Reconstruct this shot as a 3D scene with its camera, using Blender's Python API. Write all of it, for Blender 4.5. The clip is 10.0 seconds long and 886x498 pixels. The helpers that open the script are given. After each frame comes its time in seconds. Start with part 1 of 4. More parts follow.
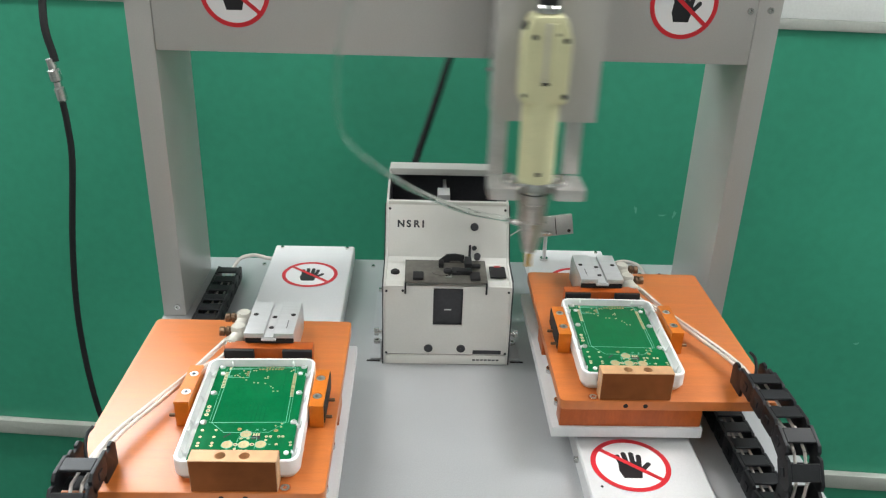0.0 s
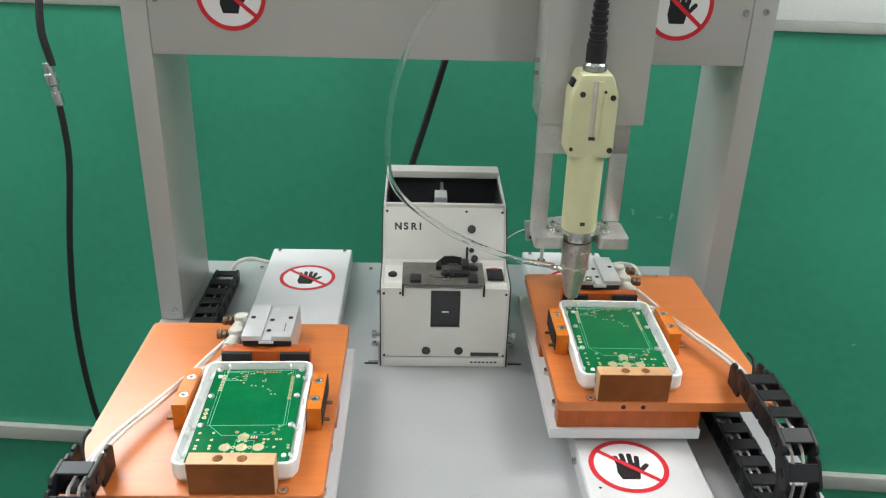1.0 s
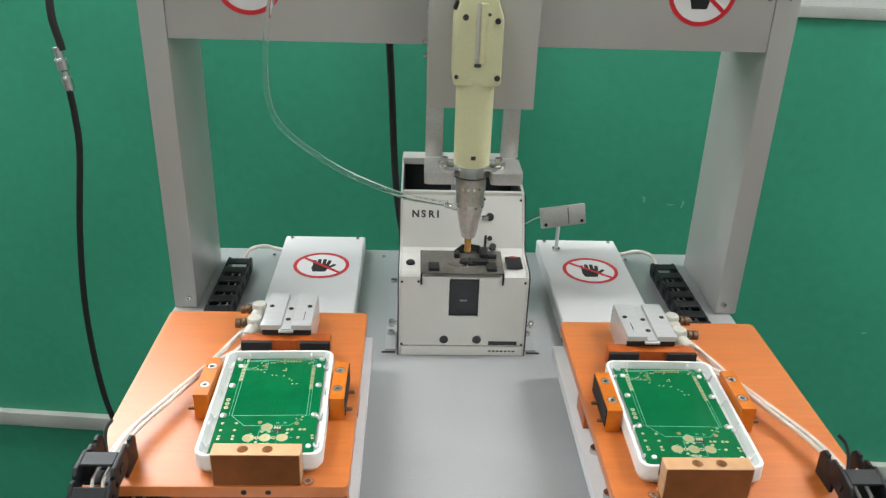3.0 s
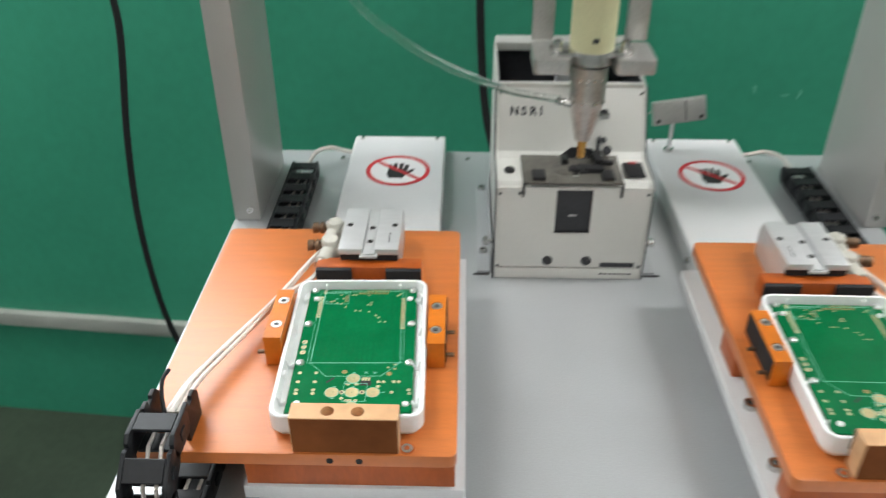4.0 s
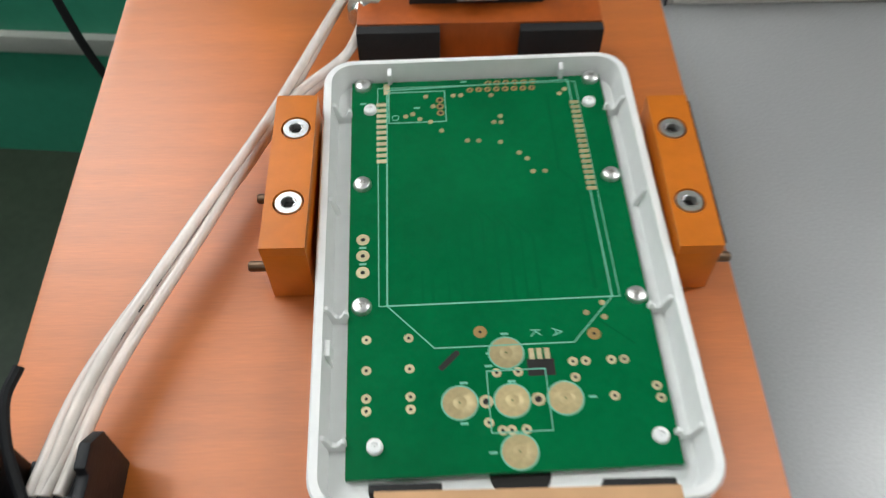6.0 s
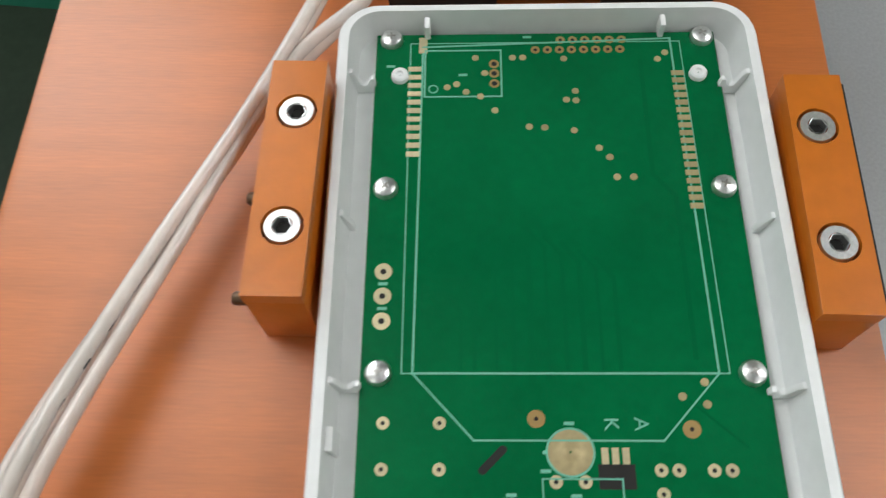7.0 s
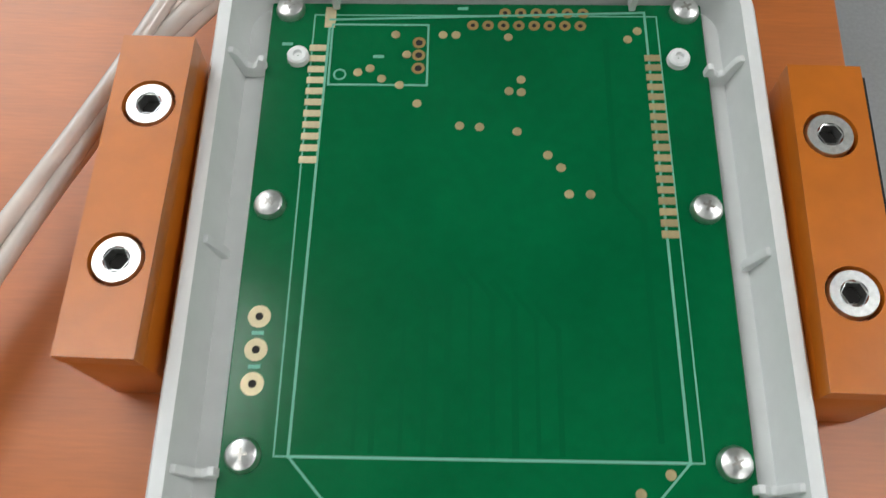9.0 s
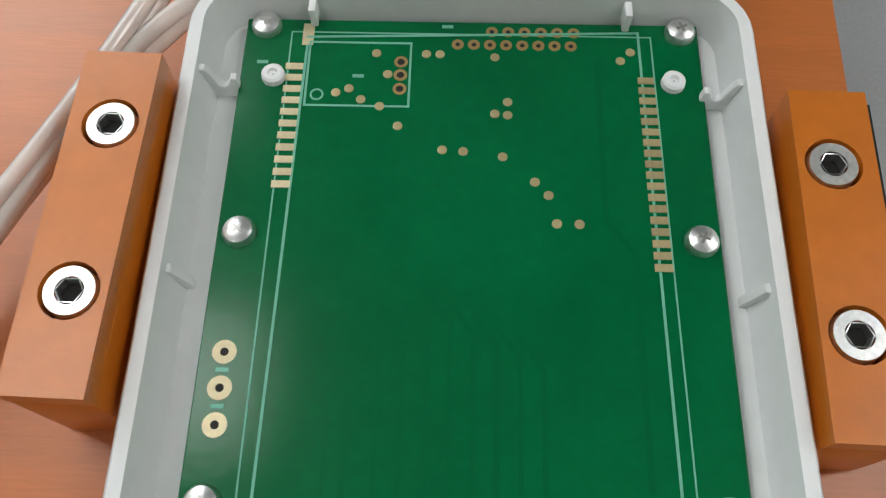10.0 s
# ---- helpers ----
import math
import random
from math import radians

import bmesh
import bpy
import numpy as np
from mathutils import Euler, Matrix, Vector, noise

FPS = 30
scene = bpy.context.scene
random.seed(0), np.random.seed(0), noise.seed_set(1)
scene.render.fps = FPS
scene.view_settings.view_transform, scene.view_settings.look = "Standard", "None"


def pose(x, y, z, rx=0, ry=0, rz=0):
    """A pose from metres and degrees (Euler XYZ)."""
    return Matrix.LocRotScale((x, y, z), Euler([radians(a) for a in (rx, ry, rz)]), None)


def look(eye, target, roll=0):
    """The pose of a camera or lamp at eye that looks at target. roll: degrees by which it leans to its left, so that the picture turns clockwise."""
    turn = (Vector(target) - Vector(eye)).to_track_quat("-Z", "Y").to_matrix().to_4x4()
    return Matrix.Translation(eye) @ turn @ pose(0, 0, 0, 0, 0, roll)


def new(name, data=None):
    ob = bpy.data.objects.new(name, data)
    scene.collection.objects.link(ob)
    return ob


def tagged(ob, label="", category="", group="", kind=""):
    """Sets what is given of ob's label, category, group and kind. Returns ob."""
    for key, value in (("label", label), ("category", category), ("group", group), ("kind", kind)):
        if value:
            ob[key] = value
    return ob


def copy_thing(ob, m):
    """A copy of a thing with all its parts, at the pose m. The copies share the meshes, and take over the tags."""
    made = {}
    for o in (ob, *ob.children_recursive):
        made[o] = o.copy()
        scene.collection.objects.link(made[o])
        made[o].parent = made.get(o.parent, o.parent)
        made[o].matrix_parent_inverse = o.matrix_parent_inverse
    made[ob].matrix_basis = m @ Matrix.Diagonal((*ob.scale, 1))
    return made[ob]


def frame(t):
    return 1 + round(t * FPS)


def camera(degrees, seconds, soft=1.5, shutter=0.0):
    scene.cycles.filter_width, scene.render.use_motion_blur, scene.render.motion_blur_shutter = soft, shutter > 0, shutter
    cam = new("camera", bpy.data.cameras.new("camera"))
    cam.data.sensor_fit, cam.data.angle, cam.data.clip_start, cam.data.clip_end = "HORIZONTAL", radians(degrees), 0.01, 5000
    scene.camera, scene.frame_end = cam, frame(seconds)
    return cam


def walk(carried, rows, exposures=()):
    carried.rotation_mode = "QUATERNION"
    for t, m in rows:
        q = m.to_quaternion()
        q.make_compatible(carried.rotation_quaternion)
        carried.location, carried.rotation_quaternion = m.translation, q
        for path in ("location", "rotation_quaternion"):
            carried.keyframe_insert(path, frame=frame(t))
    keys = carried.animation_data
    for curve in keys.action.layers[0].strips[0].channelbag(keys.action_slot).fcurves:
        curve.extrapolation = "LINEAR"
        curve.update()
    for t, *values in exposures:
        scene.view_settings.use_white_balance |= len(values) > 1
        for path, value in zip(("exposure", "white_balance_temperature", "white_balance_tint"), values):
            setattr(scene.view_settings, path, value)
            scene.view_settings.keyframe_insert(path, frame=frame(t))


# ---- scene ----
cam = camera(57.0, 10.0, soft=1.25, shutter=0.5)
EXPOSURE = [(0, 0.82), (3.5, 0.78), (4.5, 0.55), (5.0, 0.42), (5.5, 0.18), (7.0, -0.18), (8.0, -0.22), (10.0, -0.36)]
PATH = [
    (0, (-0.02, -0.7, 0.454), (0.046, 1.114, -0.385), 1.9),
    (0.5, (-0.019, -0.7, 0.453), (0.049, 1.116, -0.383), 1.9),
    (1, (-0.019, -0.701, 0.453), (0.051, 1.117, -0.378), 1.7),
    (1.5, (-0.022, -0.701, 0.454), (0.047, 1.118, -0.374), 1.8),
    (2, (-0.021, -0.699, 0.456), (0.048, 1.113, -0.387), 1.4),
    (3.3, (-0.053, -0.685, 0.444), (0.024, 1.11, -0.435), 2.0),
    (3.5, (-0.064, -0.667, 0.432), (0.007, 1.103, -0.496), 1.9),
    (4, (-0.079, -0.574, 0.406), (-0.124, 1.099, -0.688), -0.1),
    (4.5, (-0.085, -0.476, 0.376), (-0.28, 1.027, -0.93), -2.6),
    (5, (-0.128, -0.409, 0.345), (-0.212, 0.997, -1.074), -0.7),
    (5.1, (-0.135, -0.401, 0.34), (-0.202, 0.994, -1.091), -0.8),
    (5.5, (-0.153, -0.344, 0.29), (-0.156, 0.861, -1.306), -1.2),
    (5.7, (-0.156, -0.323, 0.268), (-0.113, 0.859, -1.344), 0.2),
    (6.8, (-0.163, -0.242, 0.22), (-0.244, 0.61, -1.587), -4.1),
    (7, (-0.16, -0.236, 0.217), (-0.237, 0.593, -1.601), -3.7),
    (7.5, (-0.154, -0.227, 0.209), (-0.235, 0.578, -1.619), -3.2),
    (8, (-0.152, -0.22, 0.195), (-0.214, 0.582, -1.635), -1.8),
    (8.5, (-0.153, -0.217, 0.19), (-0.236, 0.563, -1.65), -3.1),
    (9, (-0.147, -0.21, 0.188), (-0.21, 0.537, -1.666), -2.4),
    (9.5, (-0.146, -0.205, 0.186), (-0.201, 0.55, -1.665), -1.7),
    (10, (-0.145, -0.205, 0.182), (-0.199, 0.579, -1.658), -1.0),
]
walk(cam, [(t, look(eye, target, roll)) for t, eye, target, roll in PATH], EXPOSURE)

# ---- light ----
world = bpy.data.worlds.new("room_air")
scene.world = world
world.use_nodes = True
world.node_tree.nodes["Background"].inputs[0].default_value = (0.75, 0.85, 1.0, 1)
world.node_tree.nodes["Background"].inputs[1].default_value = 0.02


def area_lamp(x, y, z, sx, sy, watts, colour=(0.98, 1.0, 1.0)):
    data = bpy.data.lights.new("panel_light", "AREA")
    data.shape, data.size, data.size_y, data.energy, data.color = "RECTANGLE", sx, sy, watts, colour
    ob = new("panel_light", data)
    ob.matrix_world = pose(x, y, z)
    return ob


# Unseen ceiling lights, added; places and watts set to suit the brightness.
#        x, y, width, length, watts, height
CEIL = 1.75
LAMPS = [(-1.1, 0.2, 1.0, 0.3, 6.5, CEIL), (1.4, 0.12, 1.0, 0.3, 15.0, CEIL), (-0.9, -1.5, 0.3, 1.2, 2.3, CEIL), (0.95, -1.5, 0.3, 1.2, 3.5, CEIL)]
WALL = pose(0, 0.605, 0, 0, 0, -5.0)                 # the green wall's plane
WIN = (-1.62, -0.50, 0.45, 1.45)                     # window in its upper part: x and z
WINDOWS = [(WIN, 19.0)]
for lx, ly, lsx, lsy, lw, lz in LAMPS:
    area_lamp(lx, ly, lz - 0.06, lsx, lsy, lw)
for (wx0, wx1, wz0, wz1), watts in WINDOWS:
    sky = area_lamp(0, 0, 0, wx1 - wx0 - 0.08, wz1 - wz0 - 0.08, watts, (0.93, 0.98, 1.0))
    sky.name = "window_daylight"
    sky.matrix_world = WALL @ pose((wx0 + wx1) / 2, 0.03, (wz0 + wz1) / 2, -90)


# ---- materials ----
def material(name, colour, rough=0.5, metal=0.0, grain=0.0, grain_size=300.0, stain=0.0, stain_size=8.0, bump=0.0, bump_size=600.0,
             coat=0.0, stretch=(1, 1, 1), transmission=0.0, ior=1.45, emit=0.0, spec=0.5, sss=0.0, spread=0.0, coat_rough=0.28):
    """A painted, moulded or metal surface: grain and stains vary the colour, bump gives the fine relief."""
    m = bpy.data.materials.new(name)
    m.use_nodes = True
    nodes, links = m.node_tree.nodes, m.node_tree.links
    b = nodes["Principled BSDF"]
    b.inputs["Roughness"].default_value, b.inputs["Metallic"].default_value = rough, metal
    b.inputs["Coat Weight"].default_value, b.inputs["Coat Roughness"].default_value = coat, coat_rough
    b.inputs["Transmission Weight"].default_value, b.inputs["IOR"].default_value = transmission, ior
    b.inputs["Specular IOR Level"].default_value = spec
    b.inputs["Subsurface Weight"].default_value = sss
    b.inputs["Subsurface Radius"].default_value = (0.004, 0.004, 0.004)
    c = (*colour, 1)
    b.inputs["Base Color"].default_value = c
    if emit:
        b.inputs["Emission Color"].default_value, b.inputs["Emission Strength"].default_value = c, emit
    place = nodes.new("ShaderNodeTexCoord")
    warp = nodes.new("ShaderNodeMapping")
    warp.inputs["Scale"].default_value = stretch
    links.new(place.outputs["Object"], warp.inputs["Vector"])

    def texture(size, detail=3.0):
        n = nodes.new("ShaderNodeTexNoise")
        n.inputs["Scale"].default_value, n.inputs["Detail"].default_value = size, detail
        links.new(warp.outputs[0], n.inputs["Vector"])
        return n
    last = None
    for amount, size in ((grain, grain_size), (stain, stain_size)):
        if not amount:
            continue
        n, ramp, mix = texture(size), nodes.new("ShaderNodeMapRange"), nodes.new("ShaderNodeMix")
        ramp.inputs["From Min"].default_value, ramp.inputs["From Max"].default_value = 0.3, 0.7
        ramp.inputs["To Min"].default_value, ramp.inputs["To Max"].default_value = 1 - amount, 1 + amount
        links.new(n.outputs["Fac"], ramp.inputs["Value"])
        mix.data_type, mix.blend_type = "RGBA", "MULTIPLY"
        mix.inputs["Factor"].default_value = 1.0
        mix.inputs["A"].default_value = c
        if last:
            links.new(last, mix.inputs["A"])
        links.new(ramp.outputs[0], mix.inputs["B"])
        last = mix.outputs["Result"]
        vary = nodes.new("ShaderNodeMapRange")
        vary.inputs["To Min"].default_value, vary.inputs["To Max"].default_value = max(0.02, rough - 0.07), min(1, rough + 0.07)
        links.new(n.outputs["Fac"], vary.inputs["Value"])
        links.new(vary.outputs[0], b.inputs["Roughness"])
    if spread:
        info, ramp, mix = nodes.new("ShaderNodeObjectInfo"), nodes.new("ShaderNodeMapRange"), nodes.new("ShaderNodeMix")
        ramp.inputs["To Min"].default_value, ramp.inputs["To Max"].default_value = 1 - spread, 1 + spread
        links.new(info.outputs["Random"], ramp.inputs["Value"])
        mix.data_type, mix.blend_type = "RGBA", "MULTIPLY"
        mix.inputs["Factor"].default_value = 1.0
        mix.inputs["A"].default_value = c
        if last:
            links.new(last, mix.inputs["A"])
        links.new(ramp.outputs[0], mix.inputs["B"])
        last = mix.outputs["Result"]
    if last:
        links.new(last, b.inputs["Base Color"])
    if bump:
        n, k = texture(bump_size, 4.0), nodes.new("ShaderNodeBump")
        k.inputs["Strength"].default_value, k.inputs["Distance"].default_value = bump, 0.0006
        links.new(n.outputs["Fac"], k.inputs["Height"])
        links.new(k.outputs[0], b.inputs["Normal"])
    return m


WALL_GREEN = material("green_wall_paint", (0.047, 0.340, 0.212), 0.40, grain=0.04, grain_size=60, stain=0.10, stain_size=2.5, bump=0.25, bump_size=40)
WALL_WHITE = material("white_wall_paint", (0.82, 0.84, 0.82), 0.6, grain=0.03, stain=0.05, stain_size=2, bump=0.2, bump_size=60)
# For the unseen walls and ceiling: grey picked to cut bounced light.
ROOM_GREY = material("low_bounce_grey", (0.40, 0.42, 0.41), 0.7, grain=0.04, stain=0.12, stain_size=1.5, bump=0.2, bump_size=40)
FLOOR_GREY = material("grey_green_floor_paint", (0.046, 0.063, 0.043), 0.37, grain=0.10, grain_size=70, stain=0.22, stain_size=5, bump=0.2, bump_size=90)
BASE_GREY = material("light_grey_powder_coat", (0.40, 0.412, 0.42), 0.34, metal=0.2, coat=0.55, coat_rough=0.24, grain=0.06, grain_size=900, stain=0.05, stain_size=9, bump=0.15, bump_size=900)
GANTRY_GREY = material("warm_grey_paint", (0.44, 0.43, 0.41), 0.34, coat=0.35, grain=0.03, grain_size=700, stain=0.05, stain_size=6, bump=0.10, bump_size=1200)
COVER_WHITE = material("pale_grey_sheet_paint", (0.63, 0.635, 0.64), 0.34, grain=0.03, grain_size=800, stain=0.04, stain_size=12, bump=0.10, bump_size=1500)
ORANGE = material("orange_bakelite", (0.54, 0.150, 0.028), 0.42, coat=0.5, coat_rough=0.40, grain=0.06, grain_size=160, stain=0.09, stain_size=14, bump=0.06, bump_size=500, stretch=(1, 12, 1))
ORANGE_DEEP = material("orange_bakelite_block", (0.57, 0.155, 0.010), 0.33, coat=0.2, grain=0.07, grain_size=200, stain=0.08, stain_size=40, bump=0.08, bump_size=700)
# Slab fronts' shade is put into this darker orange; screw recesses use it too.
ORANGE_SLAB = material("dark_shaded_orange_bakelite", (0.40, 0.085, 0.012), 0.38, grain=0.08, grain_size=150, stain=0.12, stain_size=30, bump=0.08, stretch=(3, 3, 1))
TAN = material("tan_bakelite_edge", (0.58, 0.34, 0.175), 0.42, grain=0.08, grain_size=90, stain=0.12, stain_size=30, bump=0.2, bump_size=300, stretch=(1, 1, 8))
TAN_SIDE = material("brown_front_bakelite", (0.19, 0.062, 0.020), 0.7, spec=0.06, grain=0.06, grain_size=120, stain=0.25, stain_size=25, bump=0.1)
BLACK = material("black_nylon", (0.010, 0.011, 0.013), 0.46, spec=0.3, grain=0.15, grain_size=300, bump=0.12, bump_size=900, spread=0.25)
RUBBER = material("black_rubber", (0.012, 0.012, 0.013), 0.7, grain=0.2, grain_size=400, bump=0.2)
FEEDER_WHITE = material("off_white_feeder_paint", (0.66, 0.655, 0.615), 0.33, grain=0.02, grain_size=700, stain=0.03, stain_size=20, bump=0.06, bump_size=1200)
DARK = material("dark_grey_sheet", (0.035, 0.036, 0.040), 0.4, grain=0.1, stain=0.1, stain_size=50)
SMOKE = material("smoked_cover_plate", (0.105, 0.098, 0.085), 0.18, grain=0.1, grain_size=200, stain=0.2, stain_size=60, coat=0.4)
STEEL = material("bright_steel", (0.62, 0.61, 0.59), 0.25, metal=1.0, grain=0.08, grain_size=900, stain=0.08, stain_size=90)
ALU = material("brushed_aluminium", (0.64, 0.645, 0.65), 0.36, metal=0.55, grain=0.06, grain_size=700, stain=0.05, stain_size=40, bump=0.08, stretch=(1, 14, 1))
SATIN = material("satin_steel_plate", (0.55, 0.54, 0.52), 0.38, metal=0.75, grain=0.07, grain_size=500, stain=0.1, stain_size=40, bump=0.05)
NOZZLE = material("dull_nickel", (0.50, 0.48, 0.45), 0.34, metal=0.9, grain=0.1, grain_size=500, stain=0.12, stain_size=80)
BRASS = material("brown_brass", (0.14, 0.085, 0.05), 0.4, metal=0.6, grain=0.15, grain_size=500, stain=0.2, stain_size=150)
GOLD = material("gold_bit", (0.62, 0.40, 0.12), 0.3, metal=1.0, grain=0.1)
CREAM = material("cream_plastic_housing", (0.60, 0.59, 0.36), 0.45, grain=0.03, grain_size=500, stain=0.06, stain_size=25, bump=0.06, bump_size=900)
FITTING = material("ivory_push_fitting", (0.48, 0.465, 0.41), 0.45, grain=0.05, stain=0.08, stain_size=80)
CASE = material("white_translucent_plastic", (0.84, 0.85, 0.845), 0.38, grain=0.02, stain=0.03, stain_size=30, sss=0.25, bump=0.05)
PCB = material("green_solder_mask", (0.0003, 0.122, 0.038), 0.16, grain=0.05, grain_size=500, stain=0.12, stain_size=45, coat=0.0, spec=0.28, bump=0.04, bump_size=500)
TRACE = material("dark_traces_under_mask", (0.0003, 0.114, 0.036), 0.16, spec=0.28)
SILK = material("white_silkscreen", (0.15, 0.46, 0.33), 0.55)
PAD = material("gold_plated_pad", (0.60, 0.52, 0.32), 0.38, metal=0.3, grain=0.08, grain_size=900, spread=0.1)
PAD_DULL = material("dull_gold_pad", (0.47, 0.38, 0.20), 0.4, metal=0.35, grain=0.08, grain_size=900, spread=0.12)
PAD_DARK = material("bare_copper_ring", (0.40, 0.26, 0.10), 0.4, metal=0.4)
HOLE = material("dark_hole", (0.012, 0.010, 0.009), 0.7)
SILVER = material("silver_screw", (0.78, 0.78, 0.77), 0.34, metal=1.0, grain=0.1, grain_size=1500)
TUBE_WHITE = material("milky_air_hose", (0.92, 0.86, 0.80), 0.22, transmission=0.4, coat=0.4, grain=0.05, stain=0.1, stain_size=60)
TUBE_CLEAR = material("clear_vacuum_hose", (0.93, 0.97, 0.95), 0.10, transmission=0.97, ior=1.18)
SIGN_WHITE = material("white_sticker", (0.80, 0.80, 0.80), 0.35)
SIGN_RED = material("red_sticker_ink", (0.60, 0.020, 0.030), 0.4)
SIGN_BLACK = material("black_sticker_ink", (0.012, 0.012, 0.014), 0.4)
RED_LAMP = material("dull_red_switch", (0.30, 0.012, 0.015), 0.3, emit=0.12)
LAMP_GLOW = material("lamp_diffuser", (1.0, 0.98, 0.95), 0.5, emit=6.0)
SKY_GLOW = material("daylight", (0.85, 0.93, 1.0), 0.8, emit=1.1)
STRIPE = material("pale_trunking", (0.40, 0.42, 0.385), 0.45, grain=0.04, stain=0.12, stain_size=6)


# ---- mesh helpers ----
def mesh_of(name, bm, mat, smooth=True):
    me = bpy.data.meshes.new(name)
    bm.normal_update()
    bm.to_mesh(me)
    bm.free()
    me.materials.append(mat)
    if smooth:
        me.shade_smooth()
        me.set_sharp_from_angle(angle=radians(32))
    return me


def thing(name, label, category, x=0, y=0, z=0, group="", kind="", rz=0):
    ob = tagged(new(name), label, category, group, kind)
    ob.empty_display_size = 0.02
    ob.matrix_world = pose(x, y, z, 0, 0, rz)
    return ob


def part(name, bm, mat, parent, label="", at=None):
    ob = new(name, mesh_of(name, bm, mat) if isinstance(bm, bmesh.types.BMesh) else bm)
    ob.parent = parent
    if at is not None:
        ob.matrix_basis = at if isinstance(at, Matrix) else Matrix.Translation(at)
    return tagged(ob, label)


def solid(name, bm, mat, label, category, kind="", group=""):
    return tagged(new(name, mesh_of(name, bm, mat)), label, category, group, kind)


def box(bm, x0, x1, y0, y1, z0, z1, r=0.0, m=None, seg=2):
    """A box with rounded edges of radius r, added to bm."""
    t = bmesh.new()
    bmesh.ops.create_cube(t, size=1)
    bmesh.ops.transform(t, matrix=Matrix.Translation(((x0 + x1) / 2, (y0 + y1) / 2, (z0 + z1) / 2)) @ Matrix.Diagonal((x1 - x0, y1 - y0, z1 - z0, 1)), verts=t.verts)
    if r:
        bmesh.ops.bevel(t, geom=t.edges[:], offset=r, segments=seg, affect="EDGES", profile=0.6)
    return join(bm, t, m)


def join(bm, t, m=None):
    if m is not None:
        bmesh.ops.transform(t, matrix=m, verts=t.verts)
    me = bpy.data.meshes.new("scratch")
    t.to_mesh(me)
    t.free()
    bm.from_mesh(me)
    bpy.data.meshes.remove(me)
    return bm


def lathe(bm, rings, seg=24, m=None, caps=True):
    """A turned shape about z: rings of (radius, z)."""
    t = bmesh.new()
    loops = [[t.verts.new((r * math.cos(2 * math.pi * k / seg), r * math.sin(2 * math.pi * k / seg), z)) for k in range(seg)] for r, z in rings]
    for a, b in zip(loops, loops[1:]):
        for k in range(seg):
            t.faces.new((a[k], a[(k + 1) % seg], b[(k + 1) % seg], b[k]))
    if caps:
        t.faces.new(loops[0][::-1]), t.faces.new(loops[-1])
    bmesh.ops.recalc_face_normals(t, faces=t.faces)
    return join(bm, t, m)


def prism(bm, outline, h0, h1, m=None, r=0.0):
    """An outline in x and y pulled up from h0 to h1."""
    t = bmesh.new()
    a = [t.verts.new((x, y, h0)) for x, y in outline]
    b = [t.verts.new((x, y, h1)) for x, y in outline]
    n = len(a)
    t.faces.new(a[::-1]), t.faces.new(b)
    for k in range(n):
        t.faces.new((a[k], a[(k + 1) % n], b[(k + 1) % n], b[k]))
    bmesh.ops.recalc_face_normals(t, faces=t.faces)
    if r:
        bmesh.ops.bevel(t, geom=t.edges[:], offset=r, segments=2, affect="EDGES", profile=0.6)
    return join(bm, t, m)


def rounded(x0, x1, y0, y1, r, seg=6):
    """The outline of a rectangle with round corners."""
    out = []
    for cx, cy, a in ((x1 - r, y1 - r, 0), (x0 + r, y1 - r, 90), (x0 + r, y0 + r, 180), (x1 - r, y0 + r, 270)):
        out += [(cx + r * math.cos(radians(a + 90 * k / seg)), cy + r * math.sin(radians(a + 90 * k / seg))) for k in range(seg + 1)]
    return out


def smooth_line(points, steps=10):
    """A Catmull-Rom line through the points."""
    p = [Vector(q) for q in points]
    p = [2 * p[0] - p[1]] + p + [2 * p[-1] - p[-2]]
    out = []
    for a, b, c, d in zip(p, p[1:], p[2:], p[3:]):
        for k in range(steps):
            u = k / steps
            out.append(0.5 * (2 * b + (c - a) * u + (2 * a - 5 * b + 4 * c - d) * u * u + (3 * b - a - 3 * c + d) * u ** 3))
    return out + [p[-2]]


def hose(bm, points, r, seg=8, steps=10):
    """A round hose or wire along a smooth line."""
    line = smooth_line(points, steps)
    t, rings, side = bmesh.new(), [], None
    for k, q in enumerate(line):
        way = (line[min(k + 1, len(line) - 1)] - line[max(k - 1, 0)]).normalized()
        side = (way.orthogonal() if side is None else side - way * side.dot(way)).normalized()
        up = way.cross(side)
        rings.append([t.verts.new(q + r * (side * math.cos(2 * math.pi * j / seg) + up * math.sin(2 * math.pi * j / seg))) for j in range(seg)])
    for a, b in zip(rings, rings[1:]):
        for j in range(seg):
            t.faces.new((a[j], a[(j + 1) % seg], b[(j + 1) % seg], b[j]))
    t.faces.new(rings[0][::-1]), t.faces.new(rings[-1])
    return join(bm, t)


def socket_screw(bm, r, h, m, seg=20):
    """A socket head: a turned cap with a hexagonal recess."""
    t = bmesh.new()
    lathe(t, [(r, 0), (r, h * 0.9), (r * 0.95, h), (r * 0.55, h)], seg, caps=False)
    lathe(t, [(r * 0.55, h), (r * 0.5, h * 0.98), (r * 0.5, h * 0.25), (0.0002, h * 0.25)], 6, caps=False)
    return join(bm, t, m)


